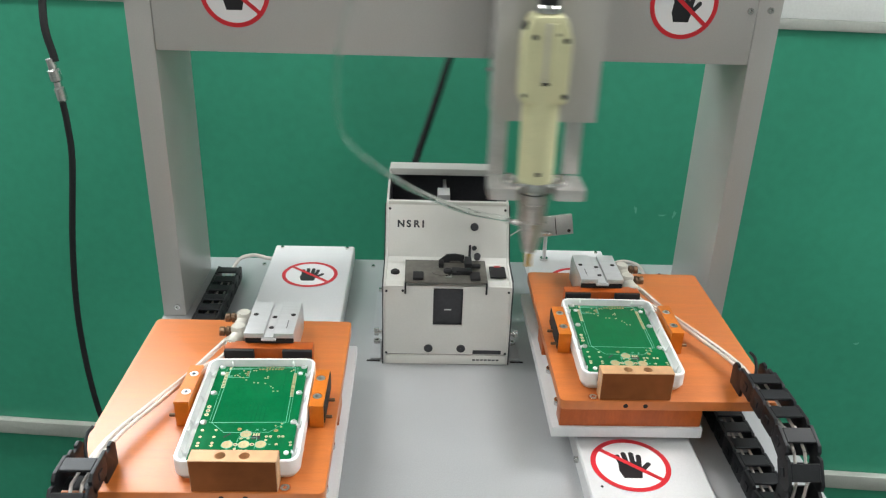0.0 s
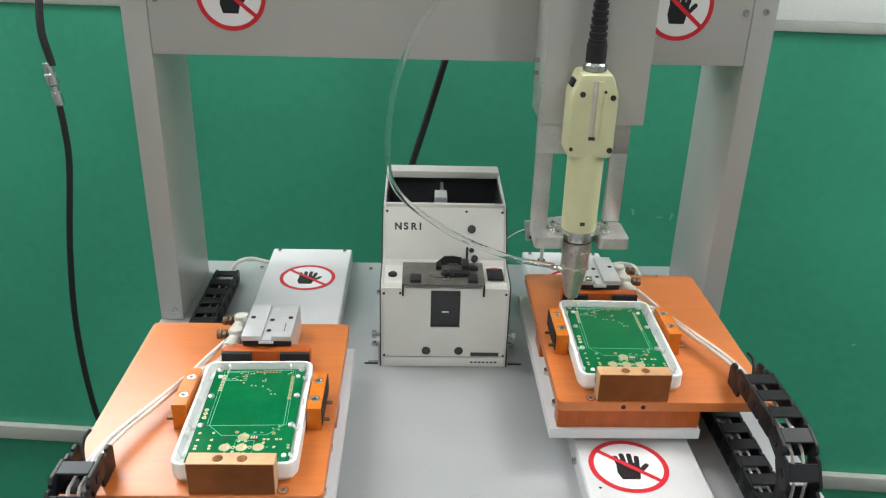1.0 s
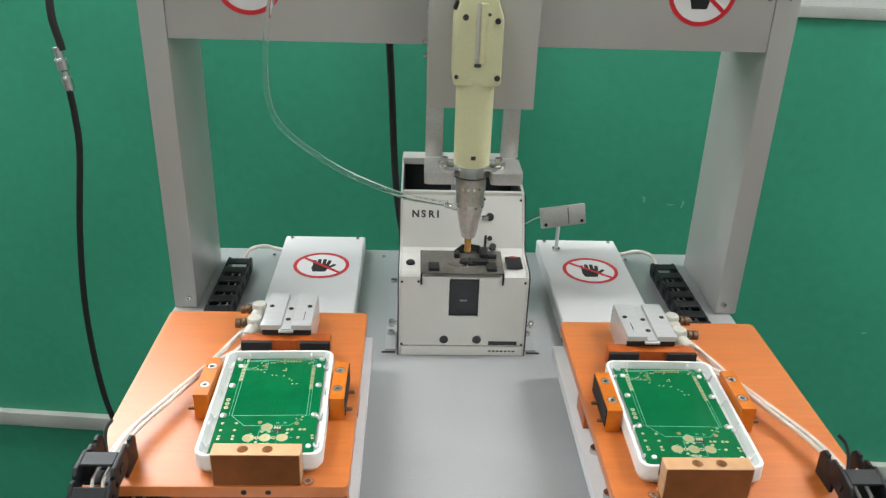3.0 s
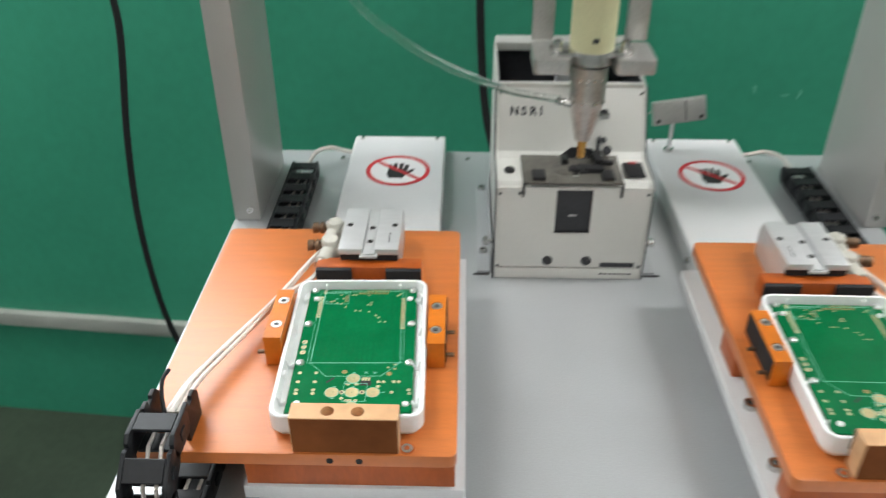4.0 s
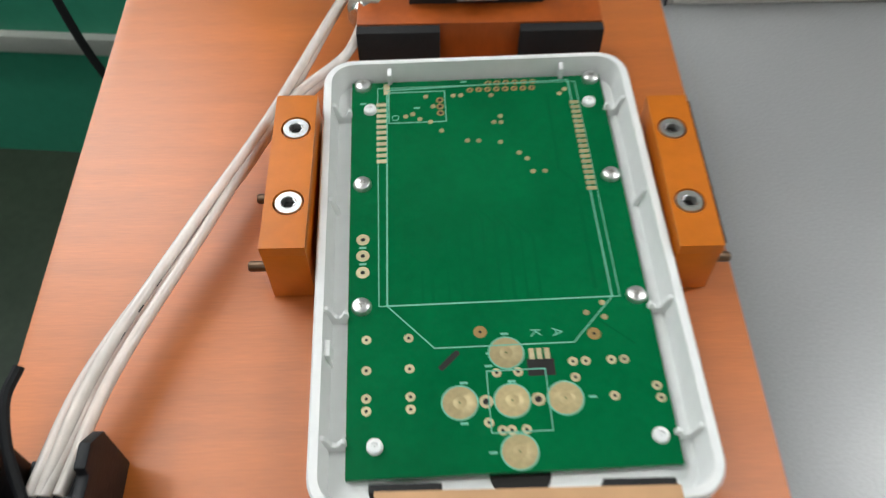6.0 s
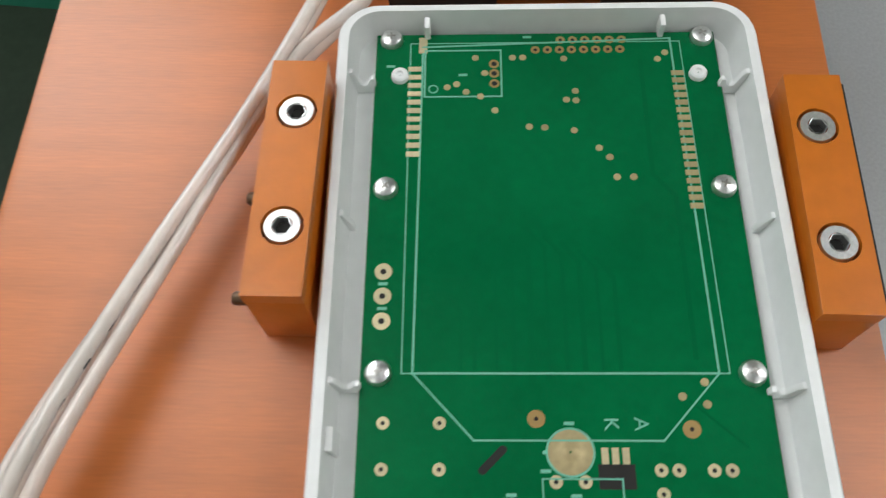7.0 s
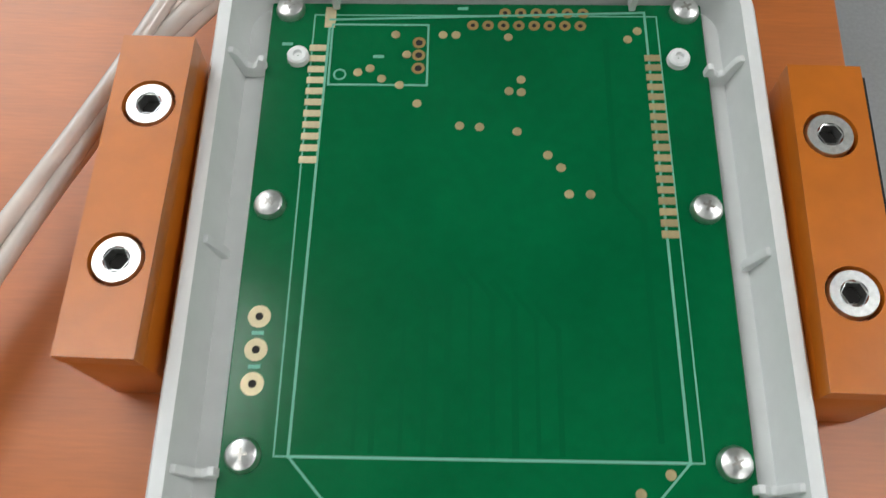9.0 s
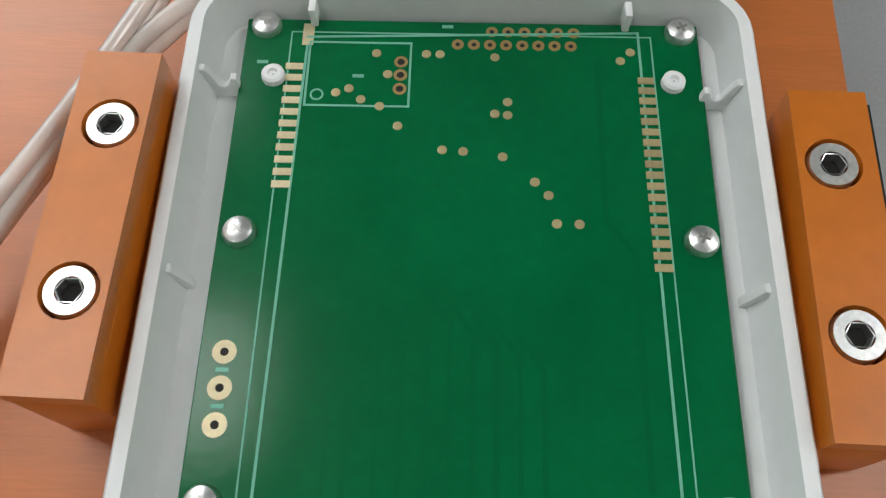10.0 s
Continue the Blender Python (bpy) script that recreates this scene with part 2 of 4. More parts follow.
def drilled(bm, outline, holes, z0, z1, m=None, seg=20):
    """A plate with round through holes (x, y, radius)."""
    t = bmesh.new()
    rings = [list(outline)] + [[(x + r * math.cos(2 * math.pi * k / seg), y + r * math.sin(2 * math.pi * k / seg)) for k in range(seg)] for x, y, r in holes]
    tops, lows = [], []
    for z, store in ((z1, tops), (z0, lows)):
        edges = []
        for ring in rings:
            v = [t.verts.new((x, y, z)) for x, y in ring]
            store.append(v)
            edges += [t.edges.new((a, b)) for a, b in zip(v, v[1:] + v[:1])]
        bmesh.ops.triangle_fill(t, use_beauty=True, edges=edges)
    for a, b in zip(tops, lows):
        for k in range(len(a)):
            t.faces.new((a[k], a[(k + 1) % len(a)], b[(k + 1) % len(a)], b[k]))
    bmesh.ops.recalc_face_normals(t, faces=t.faces)
    return join(bm, t, m)


def B():
    return bmesh.new()


# ---- the room ----
FLOOR = -0.85
WALL_TURN = -5.0      # degrees, as in WALL


def room():
    solid("floor", box(B(), -2.6, 2.6, -3.2, 1.2, FLOOR - 0.05, FLOOR), FLOOR_GREY, "grey-green painted concrete workshop floor, scuffed", "floor", "structure")
    # Unseen ceiling, kept dull so that little light bounces back.
    solid("ceiling", box(B(), -2.6, 2.6, -3.2, 1.2, CEIL, CEIL + 0.05), ROOM_GREY, "unseen ceiling, dull grey to weaken bounced light", "ceiling", "structure")
    m = WALL
    solid("wall_north", box(B(), -2.6, 2.6, 0, 0.1, FLOOR, 0.262, m=m), WALL_GREEN, "lower wall painted glossy green, lightly marked", "wall", "structure")
    up, edge = B(), -2.6
    for (x0, x1, z0, z1), watts in WINDOWS:
        for a0, a1, b0, b1 in ((edge, x0, 0.262, CEIL), (x0, x1, 0.262, z0), (x0, x1, z1, CEIL)):
            box(up, a0, a1, 0, 0.1, b0, b1, m=m)
        edge = x1
    box(up, edge, 2.6, 0, 0.1, 0.262, CEIL, m=m)
    # Grey above the white band, so the bed mirrors less light.
    solid("wall_north_upper", up, ROOM_GREY, "unseen upper wall round a window, grey to dim reflections", "wall", "structure")
    for k, ((x0, x1, z0, z1), watts) in enumerate(WINDOWS):
        w = tagged(new("window_%d" % (k + 1)), "white framed window with daylight outside", "window", "", "structure")
        w.matrix_world = m
        for a0, a1, b0, b1 in ((x0, x0 + 0.04, z0, z1), (x1 - 0.04, x1, z0, z1), (x0 + 0.04, x1 - 0.04, z0, z0 + 0.04), (x0 + 0.04, x1 - 0.04, z1 - 0.04, z1)):
            part("window_frame", box(B(), a0, a1, 0.035, 0.075, b0, b1, 0.003), WALL_WHITE, w)
        pane = part("pane", box(B(), x0 + 0.04, x1 - 0.04, 0.05, 0.054, z0 + 0.04, z1 - 0.04), TUBE_CLEAR, w)
        pane.visible_shadow = False
    solid("backdrop", box(B(), -3.2, 1.0, 0.9, 0.92, -0.2, 2.4, m=m), SKY_GLOW, "pale daylight beyond the window", "backdrop", "structure")
    solid("trim_band", box(B(), -2.6, 2.6, -0.003, -0.0005, 0.2685, 0.345, 0.0008, m=m), WALL_WHITE, "white painted band over the green", "trim", "structure")
    solid("trim_dado", box(B(), -2.6, 2.6, -0.004, -0.0005, 0.252, 0.268, 0.001, m=m), STRIPE, "pale line between the green and white paint", "trim", "structure")
    solid("trim_trunking", box(B(), -2.6, 2.6, -0.016, -0.0005, -0.605, -0.573, 0.003, m=m), STRIPE, "pale grey cable trunking along the green wall", "trim", "structure")
    # Unseen walls that close the room; their dull grey limits the bounce.
    solid("wall_west", box(B(), -2.7, -2.6, -3.2, 1.2, FLOOR, CEIL), ROOM_GREY, "unseen wall, dull grey to weaken bounced light", "wall", "structure")
    solid("wall_east", box(B(), 2.6, 2.7, -3.2, 1.2, FLOOR, CEIL), ROOM_GREY, "unseen wall, dull grey to weaken bounced light", "wall", "structure")
    solid("wall_south", box(B(), -2.6, 2.6, -3.3, -3.2, FLOOR, CEIL), ROOM_GREY, "unseen wall, dull grey to weaken bounced light", "wall", "structure")
    # Housings and glowing diffusers for the added lights, all out of view.
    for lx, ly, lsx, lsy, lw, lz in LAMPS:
        t = thing("ceiling_light", "long ceiling light out of view, added to light the machine", "ceiling light", lx, ly, lz, "ceiling lights")
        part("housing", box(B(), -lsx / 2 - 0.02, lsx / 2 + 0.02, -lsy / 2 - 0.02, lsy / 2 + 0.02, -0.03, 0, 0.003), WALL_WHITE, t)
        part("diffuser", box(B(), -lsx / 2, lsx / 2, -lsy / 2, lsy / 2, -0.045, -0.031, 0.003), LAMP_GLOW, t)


room()

# ---- the machine ----
MID = 0.0105          # the plane in which the two sides mirror
BASE_BACK, BASE_FRONT = 0.247, -0.46


def base():
    t = thing("machine_base", "light grey powder-coated machine bed on a floor cabinet", "machine base", MID, 0, FLOOR)
    h = -FLOOR
    part("bed", box(B(), -0.309, 0.309, BASE_FRONT, BASE_BACK, h - 0.07, h, 0.003), BASE_GREY, t, "smooth light grey machine bed plate")
    part("cabinet", box(B(), -0.297, 0.297, BASE_FRONT + 0.012, BASE_BACK - 0.012, 0.05, h - 0.0705, 0.004), BASE_GREY, t)
    part("plinth", box(B(), -0.28, 0.28, BASE_FRONT + 0.03, BASE_BACK - 0.03, 0, 0.0495), DARK, t)
    screw = socket_screw(B(), 0.0024, 0.002, None)
    me = mesh_of("bed_screw", screw, STEEL)
    for x, y in ((-0.084, 0.225), (-0.03, 0.225), (0.06, 0.225), (-0.22, 0.225), (0.22, 0.225)):
        part("bed_screw", me, None, t, at=(x, y, h))
    return t


base()


def gantry():
    t = thing("gantry", "warm grey painted steel gantry with a broad front beam", "gantry", MID, 0.093, 0)
    for x0, x1 in ((-0.3075, -0.2825), (0.2905, 0.3145)):
        p = part("post", box(B(), x0, x1, 0, 0.120, 0.0, 0.52, 0.002), GANTRY_GREY, t, "tall grey gantry post")
        me = mesh_of("post_screw", socket_screw(B(), 0.003, 0.0025, pose(0, 0, 0, 90)), STEEL)
        s = -1 if x0 < 0 else 1
        part("post_screw", me, None, p, at=((x0 + x1) / 2 - 0.004 * s, 0, 0.012))
        part("post_screw", me, None, p, at=((x0 + x1) / 2, 0, 0.2505 + 0.093))
    part("beam", box(B(), -0.2822, 0.2902, 0.0, 0.10, 0.291, 0.47, 0.0015), GANTRY_GREY, t, "broad grey front beam panel")
    part("beam_cap", box(B(), -0.312, 0.319, -0.004, 0.112, 0.52, 0.56, 0.003), GANTRY_GREY, t)
    me = mesh_of("panel_screw", socket_screw(B(), 0.003, 0.0025, pose(0, 0, 0, 90)), STEEL)
    for x in (-0.274, 0.2835):
        part("panel_screw", me, None, t, at=(x, 0, 0.3425))
    return t


def no_touch_sticker(m, label="round white prohibition sticker with red ring and slash"):
    """A round sticker: white disc, red ring and bar, black glove-like symbol."""
    t = thing("warning_sticker", label, "sticker", group="warning stickers")
    t.matrix_world = m
    r = 0.0325
    part("disc", lathe(B(), [(r, 0), (r, 0.0003)], 48), SIGN_WHITE, t)
    ring = B()
    lathe(ring, [(r, 0.0003), (r, 0.0006), (r * 0.87, 0.0006), (r * 0.87, 0.0003)], 48, caps=False)
    part("ring", ring, SIGN_RED, t)
    sym = prism(B(), [(-0.0085, -0.0165), (0.006, -0.0165), (0.0085, -0.006), (0.0095, 0.0035), (-0.0095, 0.0035), (-0.011, -0.008)], 0.0003, 0.0005)
    for x, h, a in ((-0.0078, 0.0115, 6), (-0.0028, 0.0145, 2), (0.0024, 0.0145, -3), (0.0074, 0.0115, -8)):
        prism(sym, rounded(-0.0021, 0.0021, 0.0, h, 0.002, 4), 0.0003, 0.00052, pose(x, 0.001, 0, 0, 0, a))
    prism(sym, rounded(-0.0021, 0.0021, 0.0, 0.0145, 0.002, 4), 0.0003, 0.00053, pose(0.0065, -0.0085, 0, 0, 0, -42))
    part("symbol", sym, SIGN_BLACK, t)
    part("slash", box(B(), -r * 0.9, r * 0.9, -0.0019, 0.0019, 0.0004, 0.0007, m=pose(0, 0, 0, 0, 0, -40)), SIGN_RED, t)
    return t


def axis_cover(x0, x1, label):
    """A long folded sheet cover over one travel axis, on its bed rails."""
    t = thing("axis_cover", label, "axis cover", (x0 + x1) / 2, 0, 0, "axis covers")
    w = (x1 - x0) / 2
    c = prism(B(), [(-w, 0.0), (w, 0.0), (w, 0.0165), (w - 0.0015, 0.018), (-w + 0.0015, 0.018), (-w, 0.0165)], 0, 0.685, pose(0, 0.2445, 0, 90))
    part("cover", c, COVER_WHITE, t)
    me = mesh_of("cover_screw", socket_screw(B(), 0.0022, 0.002, None), STEEL)
    for x in (-w + 0.009, w - 0.009):
        for y in (0.238, -0.40):
            part("cover_screw", me, None, t, at=(x, y, 0.018))
    part("cover_hole", lathe(B(), [(0.0012, 0), (0.0012, 0.0002)], 12, Matrix.Translation((-w + 0.011, -0.198, 0.018))), HOLE, t)
    me = mesh_of("side_screw", socket_screw(B(), 0.003, 0.003, pose(0, 0, 0, 0, 90)), STEEL)
    for s in (-1, 1):
        for y in (0.02, -0.10, -0.155, -0.21, -0.30):
            part("side_screw", me, None, t, at=pose(s * w, y, 0.0095, 0, 0, 0 if s > 0 else 180))
    return t


gantry()
axis_cover(-0.197, -0.098, "pale grey sheet cover beneath the orange work table")
axis_cover(0.119, 0.218, "pale grey sheet cover beneath the travelling orange work table")
no_touch_sticker(pose(-0.1445, 0.164, 0.0182))
no_touch_sticker(pose(0.1715, 0.160, 0.0182))
no_touch_sticker(pose(0.1585, -0.172, 0.0182))
no_touch_sticker(pose(-0.193, 0.0928, 0.347, 90), "prohibition sticker with red ring on the gantry beam")
no_touch_sticker(pose(0.2295, 0.0928, 0.347, 90), "prohibition sticker with red ring on the gantry beam")

# ---- work tables ----
PLATE = 0.0625        # top of the orange plates
CLAMP_U = 0.027       # clamp's middle line, from the plate's, towards the machine's middle


def work_table(x, y, sg, label):
    """An orange plate on a thick slab with the clamp that holds one case. sg: 1, or -1 for the mirrored one."""
    t = thing("work_table", label, "work table", x, y, 0, "work tables")

    def mb(bm, u0, u1, y0, y1, z0, z1, r=0.0):
        return box(bm, min(u0 * sg, u1 * sg), max(u0 * sg, u1 * sg), y0, y1, z0, z1, r)
    plate = B()
    prism(plate, rounded(-0.0915, 0.0915, -0.259, -0.022, 0.005), PLATE - 0.009, PLATE, r=0.0006)
    part("plate", plate, ORANGE, t, "thin orange bakelite top plate")
    part("slab", mb(B(), -0.029, 0.0905, -0.2575, -0.242, 0.036, PLATE - 0.0092, 0.001), ORANGE_SLAB, t, "thick orange bakelite slab")
    part("slab", mb(B(), -0.029, 0.0905, -0.148, -0.118, 0.036, PLATE - 0.0092, 0.001), ORANGE_SLAB, t, "thick orange bakelite slab")
    part("slab_core", mb(B(), -0.029, 0.076, -0.2418, -0.1482, 0.036, PLATE - 0.0092, 0.001), ORANGE_SLAB, t)
    bolt = mesh_of("carrier_bolt", socket_screw(B(), 0.0042, 0.0045, None), STEEL)
    for u in (0.086,):
        for yy in (-0.176, -0.226):
            part("carrier_bolt", bolt, None, t, at=(u * sg, yy, 0.0358))
    part("carrier_plate", mb(B(), -0.031, 0.0965, -0.2595, -0.022, 0.026, 0.0358, 0.001), COVER_WHITE, t, "pale grey carrier plate")
    part("carriage", mb(B(), -0.012, 0.072, -0.20, -0.06, 0.0188, 0.0258, 0.001), STEEL, t)
    c = CLAMP_U
    # front stop
    sx = sorted(((c - 0.0272) * sg, (c + 0.0325) * sg))
    block = box(B(), *sx, -0.2575, -0.2455, PLATE + 0.0002, 0.0785, 0.0004)
    drilled(block, [(sx[0], -0.2575), (sx[1], -0.2575), (sx[1], -0.2455), (sx[0], -0.2455)], [((c - 0.0065) * sg, -0.2515, 0.0037), ((c + 0.0100) * sg, -0.2515, 0.0037)], 0.0785, 0.0885)
    stop = part("front_stop", block, TAN, t, "tan bakelite stop block")
    # Thin brown sheet makes the stop's front darker than its top.
    part("stop_face", box(B(), sx[0] + 0.0006, sx[1] - 0.0006, -0.2579, -0.2576, PLATE + 0.0006, 0.0880), TAN_SIDE, stop, "darker brown front face")
    cap = mesh_of("stop_screw", socket_screw(B(), 0.0031, 0.003, None), STEEL)
    well = mesh_of("screw_well", lathe(B(), [(0.0036, 0), (0.0036, 0.0004)], 20), ORANGE_DEEP)
    dark = mesh_of("well_shadow", lathe(B(), [(0.0020, 0), (0.0020, 0.0003)], 20), HOLE)
    for u in (-0.0065, 0.0100):
        part("screw_well", well, None, stop, at=((c + u) * sg, -0.2515, 0.0786))
        part("stop_screw", cap, None, stop, at=((c + u) * sg, -0.2515, 0.0790))
        # Dark disc stands for the shade inside the screw's hexagonal recess.
        part("hex_socket", mesh_of("hex_socket", lathe(B(), [(0.0016, 0), (0.0016, 0.0004)], 6), HOLE), None, stop, at=((c + u) * sg, -0.2515, 0.0799))
        part("front_hole", dark, None, t, at=pose((c + u) * sg, -0.2591, 0.0578, 90))
    for u0, u1 in ((-0.0285, -0.014), (0.018, 0.0325)):
        part("pad", mb(B(), c + u0, c + u1, -0.2453, -0.2432, 0.072, 0.0862, 0.0003), RUBBER, stop, "black rubber pad")
    part("plate_bolt", socket_screw(B(), 0.0034, 0.0022, Matrix.Translation(((c + 0.0365) * sg, -0.2535, PLATE - 0.0014))), STEEL, t)
    # Flat dark disc paints the shadow of the bolt's sunken seat.
    part("plate_bolt_ring", lathe(B(), [(0.0044, 0), (0.0044, 0.0003)], 24, Matrix.Translation(((c + 0.0365) * sg, -0.2535, PLATE))), ORANGE_SLAB, t)
    # side guides
    cap2 = mesh_of("guide_screw", socket_screw(B(), 0.0035, 0.0030, None, 28), SILVER)
    # Disc on the bore floor, coloured as the dark red shadow round the head.
    rim = mesh_of("counterbore", lathe(B(), [(0.0039, 0), (0.0039, 0.0003)], 24), ORANGE_SLAB)
    # Shade of the hexagonal recess, laid in as a near-black disc.
    hexa = mesh_of("hex_socket", lathe(B(), [(0.0017, 0), (0.0017, 0.0004)], 6), HOLE)
    pin = mesh_of("set_screw", lathe(B(), [(0.0014, 0), (0.0014, 0.0055), (0.0011, 0.006)], 12, pose(0, 0, 0, 0, 90)), BRASS)
    for s in (-1, 1):
        u0, u1 = (c - 0.0565, c - 0.0455) if s < 0 else (c + 0.0450, c + 0.0560)
        um, top = (u0 + u1) / 2 - 0.0005 * s, 0.085 if s < 0 else 0.0823
        gx = sorted((u0 * sg, u1 * sg))
        block = box(B(), *gx, -0.1855, -0.135, PLATE + 0.0002, top - 0.0035, 0.0004)
        drilled(block, [(gx[0], -0.1855), (gx[1], -0.1855), (gx[1], -0.135), (gx[0], -0.135)], [(um * sg, -0.147, 0.0040), (um * sg, -0.1717, 0.0040)], top - 0.0035, top)
        g = part("side_guide", block, ORANGE_DEEP, t, "orange side guide block")
        for yy in (-0.147, -0.1717):
            part("counterbore", rim, None, g, at=(um * sg, yy, top - 0.0034))
            part("guide_screw", cap2, None, g, at=(um * sg, yy, top - 0.0030))
            part("hex_socket", hexa, None, g, at=(um * sg, yy, top - 0.0022))
        out = u0 if s < 0 else u1
        for yy in (-0.158, -0.180):
            part("set_screw", pin, None, g, at=pose(out * sg, yy, 0.069, 0, 0, 0 if s * sg > 0 else 180))
        if s > 0:
            part("side_pad", mb(B(), out + 0.0001, out + 0.0008, -0.184, -0.1365, 0.066, 0.0815), RUBBER, g, "black backing strip")
    # rear pusher
    p = part("pusher_bar", mb(B(), c - 0.0365, c + 0.0375, -0.1025, -0.0905, PLATE + 0.004, 0.0815, 0.0007), ORANGE_SLAB, t, "dark orange pusher bar")
    for u0, u1 in ((-0.0365, -0.0115), (0.0125, 0.0375)):
        part("pad", mb(B(), c + u0, c + u1, -0.1063, -0.1027, PLATE + 0.005, 0.0812, 0.0004), RUBBER, p, "black rubber pad")
    # slide cylinder
    k = part("cylinder_body", mb(B(), c - 0.0213, c + 0.0213, -0.0915, -0.036, PLATE + 0.0002, 0.0868, 0.001), ALU, t, "aluminium air cylinder body")
    part("cylinder_front", mb(B(), c - 0.0207, c + 0.0205, -0.0937, -0.0917, PLATE + 0.001, 0.0866, 0.0004), RUBBER, k, "black front of the slide")
    for u0, u1, zt in ((-0.0213, -0.0042, 0.0918), (-0.0042, 0.0042, 0.0893), (0.0042, 0.0213, 0.0918)):
        part("slide_plate", mb(B(), c + u0, c + u1 - 0.0002, -0.0950 if zt > 0.09 else -0.0970, -0.0385, 0.0870, zt, 0.0005), ALU, k, "bright aluminium slide")
    part("slide_foot", mb(B(), c - 0.0062, c + 0.0062, -0.0985, -0.0952, 0.0862, 0.0880, 0.0003), ALU, k)
    hole = mesh_of("slide_hole", lathe(B(), [(0.0022, 0), (0.0022, 0.0003)], 16), HOLE)
    for u, yy, zz in ((-0.0165, -0.0625, 0.0918), (0.0, -0.0625, 0.0893), (0.0165, -0.0625, 0.0918), (0.0, -0.081, 0.0893)):
        part("slide_hole", hole, None, k, at=((c + u) * sg, yy, zz))
    part("maker_mark", mb(B(), c + 0.0135, c + 0.0141, -0.086, -0.072, 0.0918, 0.0920), DARK, k, "faint dark marking bar")
    # fittings and speed controllers
    for yy in (-0.050, -0.0745):
        f = B()
        lathe(f, [(0.0058, 0), (0.0068, 0.001), (0.0068, 0.0125), (0.0058, 0.0138)], 18, pose((c - 0.0215) * sg, yy, 0.0785, 0, -90 * sg))
        lathe(f, [(0.0062, -0.007), (0.0066, -0.006), (0.0066, 0.007), (0.0055, 0.0088)], 18, Matrix.Translation(((c - 0.0300) * sg, yy, 0.0785)))
        lathe(f, [(0.0060, 0), (0.0060, 0.010), (0.0066, 0.0105), (0.0066, 0.0140), (0.0050, 0.0150)], 18, pose((c - 0.0305) * sg, yy - 0.003, 0.0790, 100, 0, -14 * sg))
        fit_ = part("air_fitting", f, FITTING, t, "ivory plastic push-in air fitting")
        part("collar", lathe(B(), [(0.0054, 0), (0.0054, 0.0026), (0.0040, 0.0030)], 16, pose((c - 0.0340) * sg, yy - 0.0172, 0.0765, 100, 0, -14 * sg)), STEEL, fit_)
        n = B()
        lathe(n, [(0.0028, 0), (0.0028, 0.004), (0.0046, 0.0042), (0.0046, 0.0068), (0.0026, 0.0070), (0.0026, 0.0082), (0.0042, 0.0084), (0.0042, 0.0126)], 12,
              pose((c - 0.0345) * sg, yy + 0.002, 0.0800, 0, -90 * sg))
        part("adjusting_knob", n, BRASS, fit_, "brown knurled brass adjusting screw")
    # air hoses down to the chain
    for k2, (dy, dz, dx) in enumerate(((0, 0, 0), (-0.003, 0.001, -0.0035), (0.002, 0.0025, 0.003), (0.0, 0.004, -0.001))):
        y0 = -0.0690 if k2 % 2 else -0.0930
        line = [((c - 0.0345) * sg, y0, 0.0765), ((c - 0.0415 + dx * 0.5) * sg, y0 - 0.016, 0.0730 + dz), ((c - 0.060 + dx) * sg, -0.134 + dy * 3, 0.0708 + dz),
                ((c - 0.0775 + dx) * sg, -0.175 + dy, 0.0712 + dz), ((c - 0.0915 + dx) * sg, -0.212, 0.0735 + dz * 0.6), ((c - 0.098 + dx) * sg, -0.240, 0.0735)]
        part("air_hose", hose(B(), line, 0.00150, 14, 10), TUBE_WHITE, t, "milky translucent air hose")
    dash = B()
    run = smooth_line([((c - 0.062) * sg, -0.137, 0.0742), ((c - 0.0775) * sg, -0.175, 0.0748), ((c - 0.0895) * sg, -0.206, 0.0762)], 8)
    for a, b in zip(run[1::2], run[2::2]):
        hose(dash, [a, a.lerp(b, 0.55)], 0.0005, 6, 2)
    part("print_marks", dash, DARK, t, "dark printed dashes on a hose")
    part("sensor_cable", hose(B(), [((c - 0.1015) * sg, -0.242, 0.0745), ((c - 0.1055) * sg, -0.232, 0.0795), ((c - 0.1075) * sg, -0.222, 0.0825), ((c - 0.1060) * sg, -0.2145, 0.0835)], 0.0013, 8, 8), BLACK, t)
    return t


def letter(ch, size, m, bold=0.0):
    """A letter of the built-in font as a flat mesh."""
    cu = bpy.data.curves.new("letter", "FONT")
    cu.body, cu.size, cu.align_x, cu.align_y, cu.offset = ch, size, "CENTER", "CENTER", bold
    ob = bpy.data.objects.new("letter", cu)
    scene.collection.objects.link(ob)
    me = bpy.data.meshes.new_from_object(ob.evaluated_get(bpy.context.evaluated_depsgraph_get()))
    bpy.data.objects.remove(ob)
    me.transform(m)
    t = bmesh.new()
    t.from_mesh(me)
    bpy.data.meshes.remove(me)
    return t


